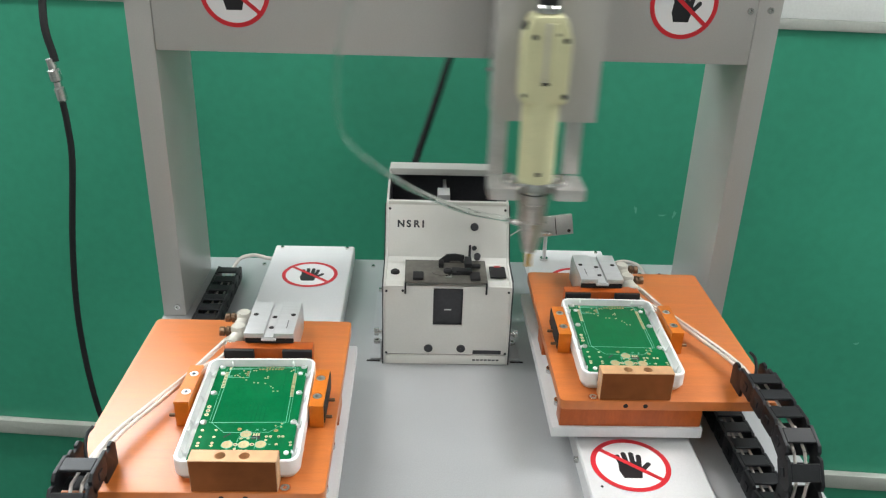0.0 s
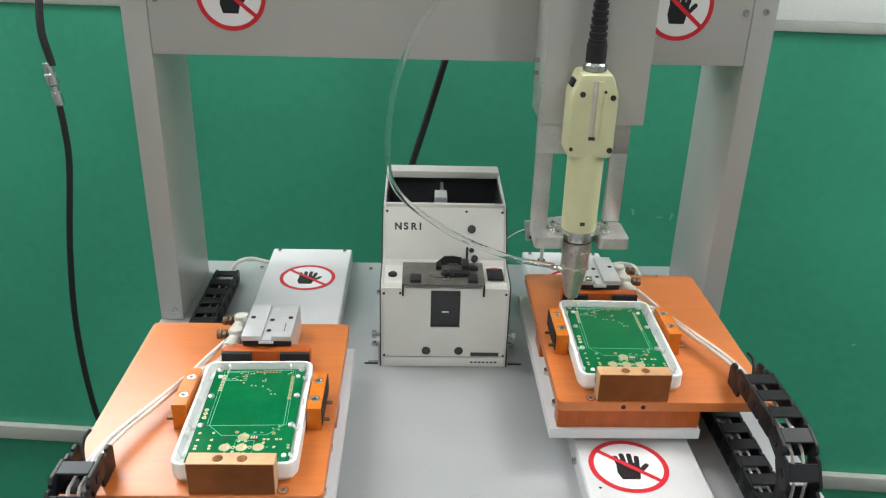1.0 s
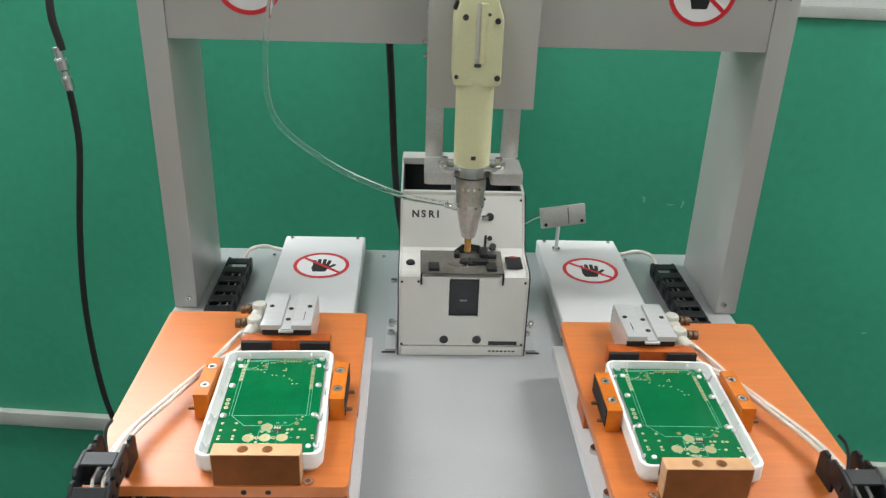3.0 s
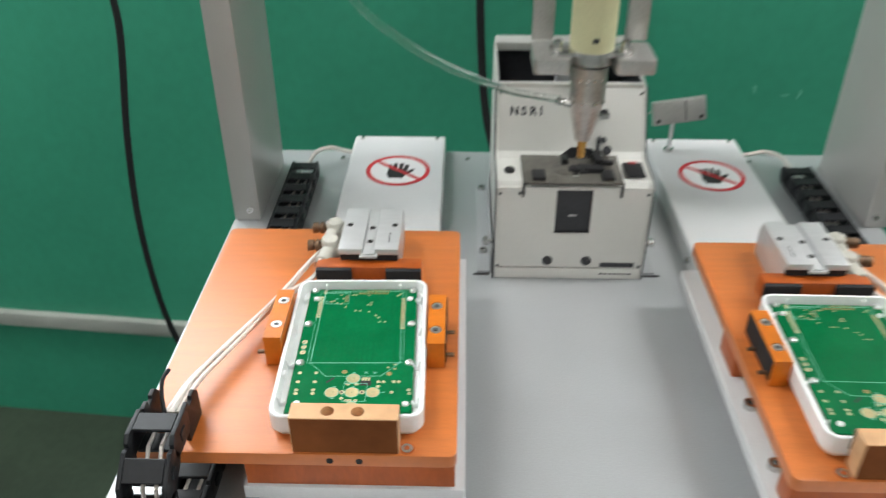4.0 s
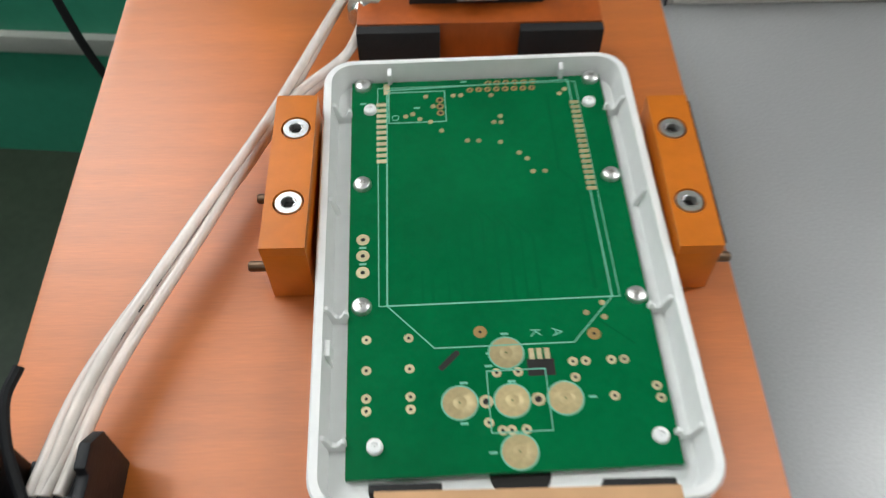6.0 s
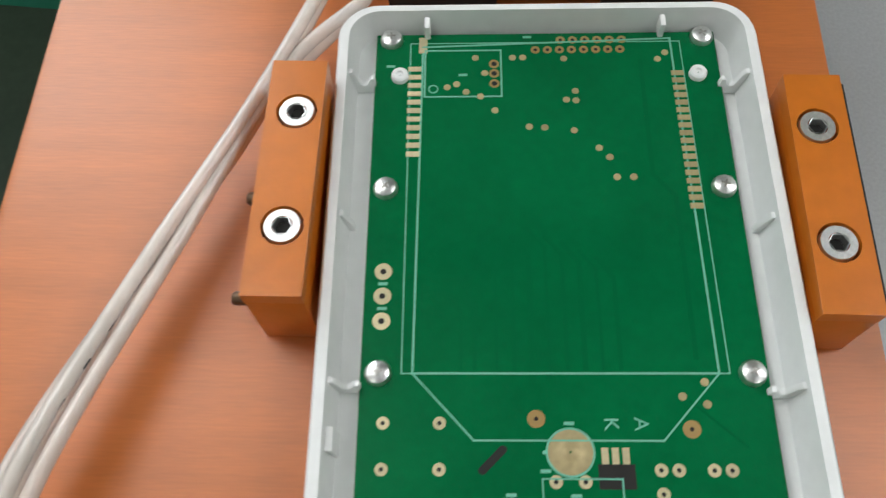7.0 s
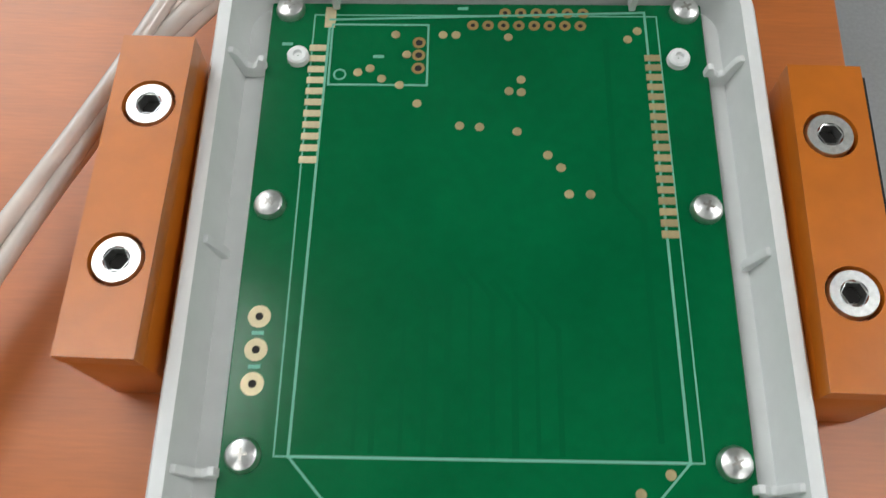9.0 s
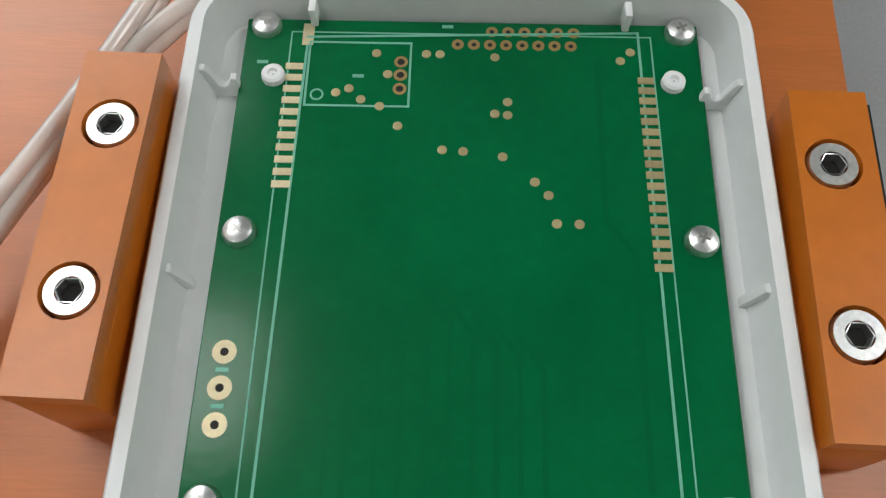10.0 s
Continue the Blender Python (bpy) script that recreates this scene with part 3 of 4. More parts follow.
def plastic_case(x, y, turn):
    """A shallow white plastic case that holds a bare circuit board, screwed down. Its origin is the board's middle, on the plate."""
    t = thing("plastic_case", "white plastic case holding a green circuit board in a clamp", "plastic case", x, y, PLATE, "plastic cases", rz=turn)
    shell = B()
    X0, X1, Y0, Y1 = -0.0443, 0.0434, -0.0708, 0.0612
    outer, lip = rounded(X0, X1, Y0, Y1, 0.0085, 7), rounded(X0 + 0.0005, X1 - 0.0005, Y0 + 0.0005, Y1 - 0.0005, 0.008, 7)
    inner, low = rounded(X0 + 0.0023, X1 - 0.0023, Y0 + 0.0023, Y1 - 0.0018, 0.0065, 7), rounded(X0 + 0.0036, X1 - 0.0036, Y0 + 0.0036, Y1 - 0.0026, 0.0055, 7)
    foot = rounded(X0 + 0.003, X1 - 0.003, Y0 + 0.003, Y1 - 0.003, 0.006, 7)
    loops = [[shell.verts.new((px, py, pz)) for px, py in ring] for ring, pz in ((foot, 0.0004), (outer, 0.005), (outer, 0.0163), (lip, 0.0170), (inner, 0.0168), (low, 0.0088))]
    n = len(outer)
    for a, b in zip(loops, loops[1:]):
        for k in range(n):
            shell.faces.new((a[k], a[(k + 1) % n], b[(k + 1) % n], b[k]))
    shell.faces.new(loops[0][::-1]), shell.faces.new(loops[-1])
    bmesh.ops.recalc_face_normals(shell, faces=shell.faces)
    part("shell", shell, CASE, t, "white plastic shell with a rounded rim")
    # hooked ribs: high at the wall, a dip, then a short prong
    hook = [(-0.0012, 0.004), (0.0046, 0.004), (0.0048, 0.0118), (0.0046, 0.0134), (0.0038, 0.0136), (0.0031, 0.0118), (0.0024, 0.0112), (0.0016, 0.0116), (0.0008, 0.0148), (0.0002, 0.0158), (-0.0012, 0.0158)]
    clip = mesh_of("clip_rib", prism(B(), hook, -0.0006, 0.0006, pose(0, 0, 0, 90), r=0.0002), CASE)
    rib = mesh_of("rib", prism(B(), [(-0.0012, 0.004), (0.0020, 0.004), (0.0017, 0.0105), (0.0002, 0.0154), (-0.0012, 0.0154)], -0.0007, 0.0007, pose(0, 0, 0, 90), r=0.0002), CASE)
    for name, me, yy in (("clip_rib", clip, 0.0446), ("rib", rib, 0.0116), ("clip_rib", clip, -0.0214), ("clip_rib", clip, -0.0535)):
        part(name, me, None, t, at=(X0 + 0.0030, yy, 0))
        part(name, me, None, t, at=pose(X1 - 0.0030, yy - 0.001, 0, 0, 0, 180))
    part("rib", prism(B(), [(-0.0012, 0.004), (0.0014, 0.004), (0.0009, 0.0150), (-0.0012, 0.0150)], -0.0021, 0.0021, pose(0, 0, 0, 90), r=0.0002), CASE, t, at=(X0 + 0.0030, -0.0315, 0))
    rib2 = mesh_of("rib", box(B(), -0.0006, 0.0006, 0, 0.0030, 0.0115, 0.0155, 0.0003), CASE)
    for xx in (-0.0256, 0.0247):
        part("rib", rib2, None, t, at=(xx, Y1 - 0.0054, 0))
    support = mesh_of("support", lathe(B(), [(0.0030, 0.0036), (0.0026, 0.0094)], 14), CASE)
    for xx in (-0.0335, 0.0335):
        for yy in (0.056, 0.019, -0.019, -0.0545):
            part("support", support, None, t, at=(xx * 0.93, yy, 0))
    part("drain_hole", lathe(B(), [(0.0068, 0.0089), (0.0068, 0.0091)], 28, Matrix.Translation((0.001, -0.0607, 0))), HOLE, t, "dark round hole in the case floor")
    # the board
    zt = 0.0112
    board = part("circuit_board", box(B(), -0.0368, 0.0365, -0.0615, 0.0576, 0.0096, zt, 0.0002, seg=1), PCB, t, "glossy green bare circuit board")
    e = 0.00003

    def line(bm, x0, y0, x1, y1, w=0.0004, up=2):
        length, turn = math.hypot(x1 - x0, y1 - y0), math.degrees(math.atan2(y1 - y0, x1 - x0))
        box(bm, -w / 2, length + w / 2, -w / 2, w / 2, zt - 0.0001, zt + e * up, m=pose(x0, y0, 0, 0, 0, turn))

    def path(bm, pts, w=0.0004, up=2):
        for k, (a, b) in enumerate(zip(pts, pts[1:])):
            line(bm, a[0] / 1000, a[1] / 1000, b[0] / 1000, b[1] / 1000, w, up + 0.4 * (k % 2))
    silk = B()
    path(silk, [(-29.3, 55), (28.8, 55), (29.6, -19), (-29.3, -19), (-29.3, 55)], 0.00025)
    part("silk_outline", silk, SILK, board, "thin white silkscreen outline")
    silk = B()
    path(silk, [(-26.6, 56), (-26.6, 54), (26.8, 55.8), (27.7, -19), (-27.3, -19), (-26.6, 54)], 0.0004, 3)
    path(silk, [(-27.3, -19), (-16.3, -31), (16.7, -31), (27.7, -19)], 0.00032, 3)
    path(silk, [(-26.1, 53), (-9.8, 53), (-9.8, 41), (-26.1, 41), (-26.1, 53)], 0.00035, 4)
    path(silk, [(-4.6, -37.5), (-4.6, -52.5), (9.0, -52.5), (9.0, -37.5), (-4.6, -37.5)], 0.00028, 4)
    lathe(silk, [(0.0011, zt - 0.0001), (0.0011, zt + e * 3), (0.0008, zt + e * 3), (0.0008, zt - 0.0001)], 16, Matrix.Translation((-0.0243, 0.043, 0)), caps=False)
    part("silk_outline", silk, SILK, board, "white silkscreen frame of a display")
    for ch, xx in (("K", 7.7), ("A", 12.9)):
        part("silk_letter", letter(ch, 0.0036, pose(xx / 1000, -0.0281, zt + e * 2, 0, 0, -90)), SILK, board, "white silkscreen letter " + ch)
    marks = mesh_of("silk_mark", box(B(), -0.0009, 0.0009, -0.0003, 0.0003, zt - 0.0001, zt + e * 2), SILK)
    for xx, yy in ((0.4, -28), (-3.5, -33), (-4, -36.2), (-10, -40.2), (-10.5, -50), (-4.6, -57), (19, -45), (1, -40.3), (-33.3, -1.5), (-33.3, -6.5), (-18, 46.6), (-4, 56.5), (-33.5, 49)):
        part("silk_mark", marks, None, board, at=(xx / 1000, yy / 1000, 0))
    trace = B()
    for k in range(8):
        xx = -12 + 3.2 * k
        path(trace, [(xx, -18), (xx, 6 - 1.6 * abs(k - 3)), (xx - 3, 10 - 1.6 * abs(k - 3))], 0.0006 + 0.0002 * (k % 3), 0.6 + 0.05 * k)
    path(trace, [(-25, 0), (-19, 0), (-16, -5), (-16, -18)], 0.0008, 0.7)
    path(trace, [(-25, -3), (-21, -3), (-18.5, -7), (-18.5, -18)], 0.0006, 0.8)
    path(trace, [(20, 50), (20, 22), (24, 17), (24, -16)], 0.0009, 0.9)
    path(trace, [(22, -24), (31, -32)], 0.0004, 1)
    part("copper_trace", trace, TRACE, board, "dark copper traces under the mask")
    # pads, each a piece of its own
    flat = mesh_of("pad", box(B(), -0.0014, 0.0014, -0.0006, 0.0006, zt - 0.0001, zt + 0.00014), PAD)
    for k in range(11):
        part("pad", flat, None, board, at=(-0.0283, (48.2 - 2.12 * k) / 1000, 0))
    flat2 = mesh_of("pad", box(B(), -0.0013, 0.0013, -0.0006, 0.0006, zt - 0.0001, zt + 0.00014), PAD_DULL)
    for k in range(18):
        part("pad", flat2, None, board, at=((27.5 + 0.02 * k) / 1000, (46.6 - 1.87 * k) / 1000, 0))
    part("pad", box(B(), -0.0009, 0.0009, -0.0021, 0.0021, zt - 0.0001, zt + 0.0001), PAD, board, at=(-0.0266, 0.0545, 0))

    def ringed(name, r, hole_r, mat):
        return mesh_of(name, lathe(B(), [(r, zt - 0.0001), (r, zt + 0.00009), (hole_r, zt + 0.00009), (hole_r, zt - 0.0001)], 18, caps=False), mat)
    hole = {k: mesh_of("hole", lathe(B(), [(k, zt - 0.0001), (k, zt + 0.00005)], 12), HOLE) for k in (0.0004, 0.0006, 0.0008)}

    def eyelets(name, pts, r, hr, mat):
        me = ringed(name, r, hr, mat)
        for px, py in pts:
            part(name, me, None, board, at=(px / 1000, py / 1000, 0))
            part("hole", hole[hr], None, board, at=(px / 1000, py / 1000, 0))
    eyelets("eyelet", [(-33.3, 1), (-33.3, -4), (-33.3, -9)], 0.0017, 0.0006, PAD)
    eyelets("eyelet", [(-32.3, -28), (-22.3, -28), (-32.3, -36), (-22.3, -36), (-32.3, -43), (-32.3, -46), (-22.3, -43), (-22.3, -46), (-2.3, -38), (2.7, -38), (15.7, -36), (18.7, -36),
                       (24.7, -36), (27.7, -36), (15.7, -40), (34, -43), (34.4, -46), (24, -45), (-2.1, -52), (-0.1, -52), (3.2, -52), (-5, -50)], 0.00115, 0.0004, PAD)
    eyelets("eyelet", [(-5.3, -27.2), (21.7, -29)], 0.0016, 0.0004, PAD_DARK)
    eyelets("eyelet", [(-5.2, -45), (6.6, -45)], 0.0016, 0.0008, PAD)
    eyelets("eyelet", [(-11.3, 49.4), (-11.3, 46.9), (-11.3, 44.3)], 0.0011, 0.0006, PAD_DARK)
    eyelets("eyelet", [(-2.3 + 2.6 * k, 53) for k in range(8)] + [(3.2 + 2.65 * k, 55.6) for k in range(6)], 0.00098, 0.0004, PAD_DARK)
    dot = mesh_of("via", lathe(B(), [(0.00075, zt - 0.0001), (0.00075, zt + 0.00012), (0.0005, zt + 0.00016)], 16), PAD_DULL)
    for px, py in ((-15.3, 51), (-13.3, 47), (-21.3, 43.4), (-19.3, 44.2), (-17.3, 42.2), (-14.3, 41), (-7.3, 51), (-5.1, 51), (3.7, 50.6), (-11.3, 37.5), (3.7, 40), (5.7, 42.2), (5.7, 39.8),
                   (-4.3, 33.4), (-1.1, 33.2), (4.9, 32.4), (9.7, 28.2), (11.7, 26), (12.8, 21.4), (16.1, 21.4), (23.7, 50.3), (25.4, 52), (24.9, -20.6), (20.7, -23.2), (24.9, -24.6)):
        part("via", dot, None, board, at=(px / 1000, py / 1000, 0))
    key = B()
    lathe(key, [(0.0039, zt - 0.0001), (0.0039, zt + 0.0001), (0.0019, zt + 0.0001), (0.0018, zt + 0.00005), (0.0013, zt + 0.00005), (0.0012, zt + 0.0001), (0.0002, zt + 0.0001)], 32, caps=False)
    key = mesh_of("key_pad", key, PAD_DULL)
    halo = mesh_of("key_outline", lathe(B(), [(0.0043, zt - 0.0001), (0.0043, zt + 0.00005), (0.00392, zt + 0.00005), (0.00392, zt - 0.0001)], 32, caps=False), SILK)
    for px, py in ((0.4, -33), (-11.2, -45), (0.7, -45), (12.8, -45), (1.2, -57)):
        part("key_pad", key, None, board, "round gold key pad", at=(px / 1000, py / 1000, 0))
        part("key_outline", halo, None, board, at=(px / 1000, py / 1000, 0))
    chip = part("led_cutout", box(B(), 0.0050, 0.0113, -0.0392, -0.0350, zt - 0.0001, zt + 0.00005), HOLE, board)
    for k in range(3):
        part("lead", box(B(), -0.0006, 0.0006, -0.0350, -0.0322, zt - 0.0001, zt + 0.00012, m=Matrix.Translation((0.0063 + 0.0018 * k, 0, 0))), PAD, board)
    part("slot", prism(B(), rounded(-0.0006, 0.0058, -0.0007, 0.0007, 0.0006, 4), zt - 0.0001, zt + 0.00005, pose(-0.0112, -0.0325, 0, 0, 0, 225)), HOLE, board)
    head = B()
    lathe(head, [(0.0025, zt), (0.0025, zt + 0.0004), (0.0021, zt + 0.0012), (0.0012, zt + 0.0016), (0.0001, zt + 0.0017)], 20, caps=False)
    cross = B()
    box(cross, -0.0009, 0.0009, -0.00018, 0.00022, zt + 0.0012, zt + 0.00173)
    box(cross, -0.00018, 0.00018, -0.0009, 0.0009, zt + 0.0012, zt + 0.00174)
    head, cross = mesh_of("screw", head, SILVER), mesh_of("cross_recess", cross, NOZZLE)
    for k, (px, py) in enumerate(((-33.5, 56), (33.6, 56), (-33.5, 19), (33.6, 19), (-33.5, -19), (33.6, -19))):
        s = part("screw", head, None, t, "domed silver cross-head screw", at=pose(px / 1000, py / 1000, 0, 0, 0, 23 * k))
        part("cross_recess", cross, None, s)
    peg = mesh_of("peg", lathe(B(), [(0.0019, zt), (0.0018, zt + 0.0010), (0.0014, zt + 0.0013), (0.0008, zt + 0.0013), (0.0007, zt + 0.0007), (0.0001, zt + 0.0007)], 18, caps=False), CASE)
    for px, py in ((-31.4, 46.2), (31.7, 46.2), (-30.4, -54.5), (32.4, -55)):
        part("peg", peg, None, t, "white plastic locating peg", at=(px / 1000, py / 1000, 0))
    return t


LEFT_X, RIGHT_X = -0.1715, 0.1925
BOARD_Y = -0.1758
CASE_TURN = 1.5       # the case sits slightly askew in its clamp
table_fixed = work_table(LEFT_X, 0, 1, "orange bakelite work table with clamp blocks, standing still")
table_moving = work_table(RIGHT_X, 0, -1, "orange bakelite work table with clamp blocks that slides along the bed")
case_fixed = plastic_case(LEFT_X + CLAMP_U + 0.0005, BOARD_Y, CASE_TURN)
case_moving = copy_thing(case_fixed, pose(RIGHT_X - CLAMP_U, BOARD_Y + 0.002, PLATE, 0, 0, -0.8))


# ---- cable chains ----
LINK, R_LOOP, Z_UP, Z_LOW = 0.0225, 0.0353, 0.0800, 0.0094
Y_END = 0.20          # fixed rear end of the lower run
CHAIN = 0.583         # length along the middle line


def chain_pose(d, y_top):
    """A link's pose in the chain, d metres from the end on the table, with that end at y_top."""
    yc = (y_top + Y_END + math.pi * R_LOOP - CHAIN) / 2
    up = y_top - yc
    if d < up:
        return pose(0, y_top - d, Z_UP)
    a = (d - up) / R_LOOP
    if a < math.pi:
        return pose(0, yc - R_LOOP * math.sin(a), (Z_UP + Z_LOW) / 2 + R_LOOP * math.cos(a), math.degrees(a))
    return pose(0, yc + (d - up - math.pi * R_LOOP), Z_LOW, 180)


def chain_link():
    """Two waisted cheeks with a cross bar above and below."""
    cheek = B()
    p = LINK
    side = [(0.006, -0.0085), (-0.0125, -0.0085), (-0.0165, -0.005), (-0.0165, 0.005), (-0.0125, 0.0085), (0.006, 0.0085), (0.009, 0.0045), (0.009, -0.0045)]
    for x in (-0.0140, 0.0112):
        prism(cheek, [(z, y) for y, z in side], x, x + 0.0028, Matrix(((0, 0, 1, 0), (0, 1, 0, 0), (1, 0, 0, 0), (0, 0, 0, 1))), r=0.0005)
    for z0, z1 in ((0.0066, 0.0088), (-0.0088, -0.0066)):
        box(cheek, -0.0112, 0.0112, -0.0095, 0.0035, z0, z1, 0.0005, seg=1)
    for x in (-0.0150, 0.0136):
        box(cheek, x, x + 0.0014, -0.0065, 0.0005, -0.003, 0.003, 0.0004, seg=1)
    bmesh.ops.transform(cheek, matrix=Matrix.Diagonal((0.96, 1, 1, 1)), verts=cheek.verts)
    return mesh_of("link", cheek, BLACK)


def hose_piece():
    """The hoses that run through one link."""
    t = B()
    for x, z in ((-0.0030, -0.002), (0.0045, -0.001)):
        hose(t, [(x, -0.0112, z), (x + 0.0003, 0, z), (x, 0.0112, z)], 0.0012, 7, 2)
    return mesh_of("hose_piece", t, TUBE_WHITE)


def cable_chain(x, y_top, link, label):
    t = thing("cable_chain", label, "cable chain", x, 0, 0, "cable chains")
    n = int(CHAIN / LINK)
    links = [(part("link", link, None, t, at=chain_pose((k + 0.6) * LINK, y_top)), (k + 0.6) * LINK) for k in range(n)]
    for ob, d in links:
        part("hose_piece", pieces, None, ob, "milky hoses inside the chain")
    floor_piece = box(B(), -0.0092, 0.0092, 0.0, 0.016, -0.0172, -0.0150, 0.0004)
    end = part("end_bracket", floor_piece, BLACK, t, "open black end bracket", at=(0, y_top, Z_UP))
    for sx in (-0.0125, 0.0099):
        part("bracket_cheek", end_cheek, None, end, at=(sx, 0, 0))
    return t, links, end


link_mesh, pieces = chain_link(), hose_piece()
CHEEK = [(-0.0060, -0.0172), (0.0160, -0.0172), (0.0165, 0.0005), (0.0120, 0.0055), (0.0065, 0.0055), (0.0060, 0.0030), (0.0010, 0.0030), (0.0005, 0.0070), (-0.0060, 0.0070)]
end_cheek = mesh_of("bracket_cheek", prism(B(), CHEEK, 0, 0.0026, Matrix(((0, 0, 1, 0), (1, 0, 0, 0), (0, 1, 0, 0), (0, 0, 0, 1))), r=0.0005), BLACK)
Y_TOP = -0.245
chain_fixed = cable_chain(-0.2425, Y_TOP, link_mesh, "black plastic cable chain looped in front of the bed")[0]
chain_moving, moving_links, moving_end = cable_chain(0.2645, Y_TOP, link_mesh, "black plastic cable chain that follows the sliding table")


# ---- screw feeder ----
def screw_feeder():
    t = thing("screw_feeder", "off-white screw feeder box with an open hopper and dark slot", "screw feeder", 0.0118, 0.003, 0)
    W = 0.0628
    # cheeks: the side profile, in y and z
    prof = [(0, 0.0), (0, 0.088), (0.005, 0.0925), (0.042, 0.0945), (0.0475, 0.0985), (0.074, 0.1455), (0.080, 0.147), (0.166, 0.1530), (0.172, 0.150), (0.172, 0.0)]
    turn = Matrix(((0, 0, 1, 0), (1, 0, 0, 0), (0, 1, 0, 0), (0, 0, 0, 1)))
    for x0, x1 in ((-W, -W + 0.0022), (W - 0.0022, W)):
        part("cheek", prism(B(), prof, x0, x1, turn, r=0.0004), FEEDER_WHITE, t, "white sheet side wall")
    for x in (-W - 0.0012, W + 0.0002):
        edge = B()
        for (ya, za), (yb, zb) in zip(prof[:6], prof[1:6]):
            length, a = math.hypot(yb - ya, zb - za), math.degrees(math.atan2(zb - za, yb - ya))
            box(edge, x, x + 0.001, 0, length, -0.0030, 0.0004, m=pose(0, ya, za, a))
        part("edge_trim", edge, DARK, t, "dark edge strip along the side wall")
    w = W - 0.0023
    # lower front panel round its window, with a bottom strip
    xa, xb = -0.0140, 0.0150
    front = prism(B(), [(-w, 0.0115), (w, 0.0115), (w, 0.0885), (xb, 0.0885), (xb, 0.0450), (xa, 0.0450), (xa, 0.0885), (-w, 0.0885)],
                  -0.0025, -0.0005, pose(0, 0, 0, 90), r=0.0003)
    part("front_panel", front, FEEDER_WHITE, t, "off-white front panel")
    part("base_strip", box(B(), -w, w, -0.0005, 0.0020, 0.0005, 0.0105, 0.0004), FEEDER_WHITE, t)
    part("window", box(B(), xa, xb, 0.004, 0.006, 0.041, 0.0905), DARK, t, "dark window behind the front panel")
    part("window_mark", box(B(), -0.003, 0.004, 0.0034, 0.0039, 0.0605, 0.0620), STEEL, t)
    shoulder = prism(B(), [(0.001, 0.086), (0.006, 0.0915), (0.042, 0.0935), (0.048, 0.0980), (0.048, 0.086)], -w, w, turn, r=0.0004)
    part("shoulder", shoulder, FEEDER_WHITE, t, "off-white sloping shoulder")
    # the smoked plate and its two arms
    part("smoked_plate", box(B(), -0.0423, 0.0383, -0.0020, 0.0430, 0.0, 0.0020, 0.0004, m=pose(0, 0, 0.0925, 2.8)), SMOKE, t, "smoked brown cover plate over the pick-up point")
    for x0, x1 in ((-0.0423, -0.0405), (0.0365, 0.0383)):
        part("plate_arm", box(B(), x0, x1, -0.0030, -0.0008, 0.0815, 0.0943, 0.0003), RUBBER, t)
    for x0, x1 in ((-0.0345, -0.0240), (0.0215, 0.0315)):
        part("stopper", box(B(), x0, x1, 0.001, 0.016, 0.0940, 0.0975, 0.0012), RUBBER, t)
    part("turntable", lathe(B(), [(0.0105, 0.0940), (0.0105, 0.0958), (0.0095, 0.0962)], 28, Matrix.Translation((-0.006, 0.021, 0))), SMOKE, t)
    # pick-up mechanism
    mech = B()
    prism(mech, [(-0.0060, 0.0), (0.0205, 0.0), (0.0215, 0.006), (0.0165, 0.0075), (0.0170, 0.0150), (0.0080, 0.0165), (-0.0005, 0.0160), (-0.0085, 0.0095)], 0, 0.004, pose(0, 0.040, 0.0880, 78))
    box(mech, 0.004, 0.012, 0.012, 0.026, 0.0945, 0.0975, 0.001)
    box(mech, 0.008, 0.024, 0.013, 0.021, 0.0945, 0.0995, 0.001)
    box(mech, 0.017, 0.024, 0.022, 0.040, 0.0950, 0.1030, 0.001)
    lathe(mech, [(0.0045, 0.0945), (0.0045, 0.0985), (0.0030, 0.0995)], 16, Matrix.Translation((0.000, 0.017, 0)))
    part("pickup_block", mech, RUBBER, t, "black pick-up mechanism")
    part("pickup_window", prism(B(), rounded(0.0015, 0.0145, 0.001, 0.0095, 0.003, 5), 0.0042, 0.0050, pose(0, 0.040, 0.0880, 78)), SMOKE, t, "smoked window of the pick-up")
    part("pickup_roller", lathe(B(), [(0.0022, 0), (0.0022, 0.009)], 12, pose(0.0235, 0.026, 0.0985, 0, 90)), RUBBER, t)
    part("pickup_clip", box(B(), -0.009, -0.004, 0.026, 0.036, 0.0945, 0.1010, 0.0008), RUBBER, t)
    part("pickup_jaw", box(B(), -0.0025, 0.0035, 0.006, 0.010, 0.0942, 0.0962, 0.0006), STEEL, t)
    lev = B()
    box(lev, 0.0215, 0.0240, 0.046, 0.048, 0.092, 0.112, 0.0006)
    lathe(lev, [(0.0042, 0), (0.0042, 0.006), (0.003, 0.007)], 16, pose(0.0275, 0.0665, 0.1235, 65))
    lathe(lev, [(0.0026, 0), (0.0026, 0.006)], 12, pose(0.0275, 0.056, 0.1045, 65))
    lathe(lev, [(0.0034, 0), (0.0034, 0.007)], 12, pose(0.0305, 0.049, 0.0960, 40))
    part("lever", lev, DARK, t, "dark lever with knurled knob")
    # buttons
    part("knob", lathe(B(), [(0.0044, 0), (0.0044, 0.002), (0.0025, 0.0034)], 18, Matrix.Translation((-0.0520, 0.021, 0.0925))), RUBBER, t)
    sw = part("rocker_switch", box(B(), 0.0415, 0.0575, 0.014, 0.036, 0.0932, 0.0952, 0.0008, m=pose(0, 0, -0.0006, 2.5)), RUBBER, t, "black rocker switch")
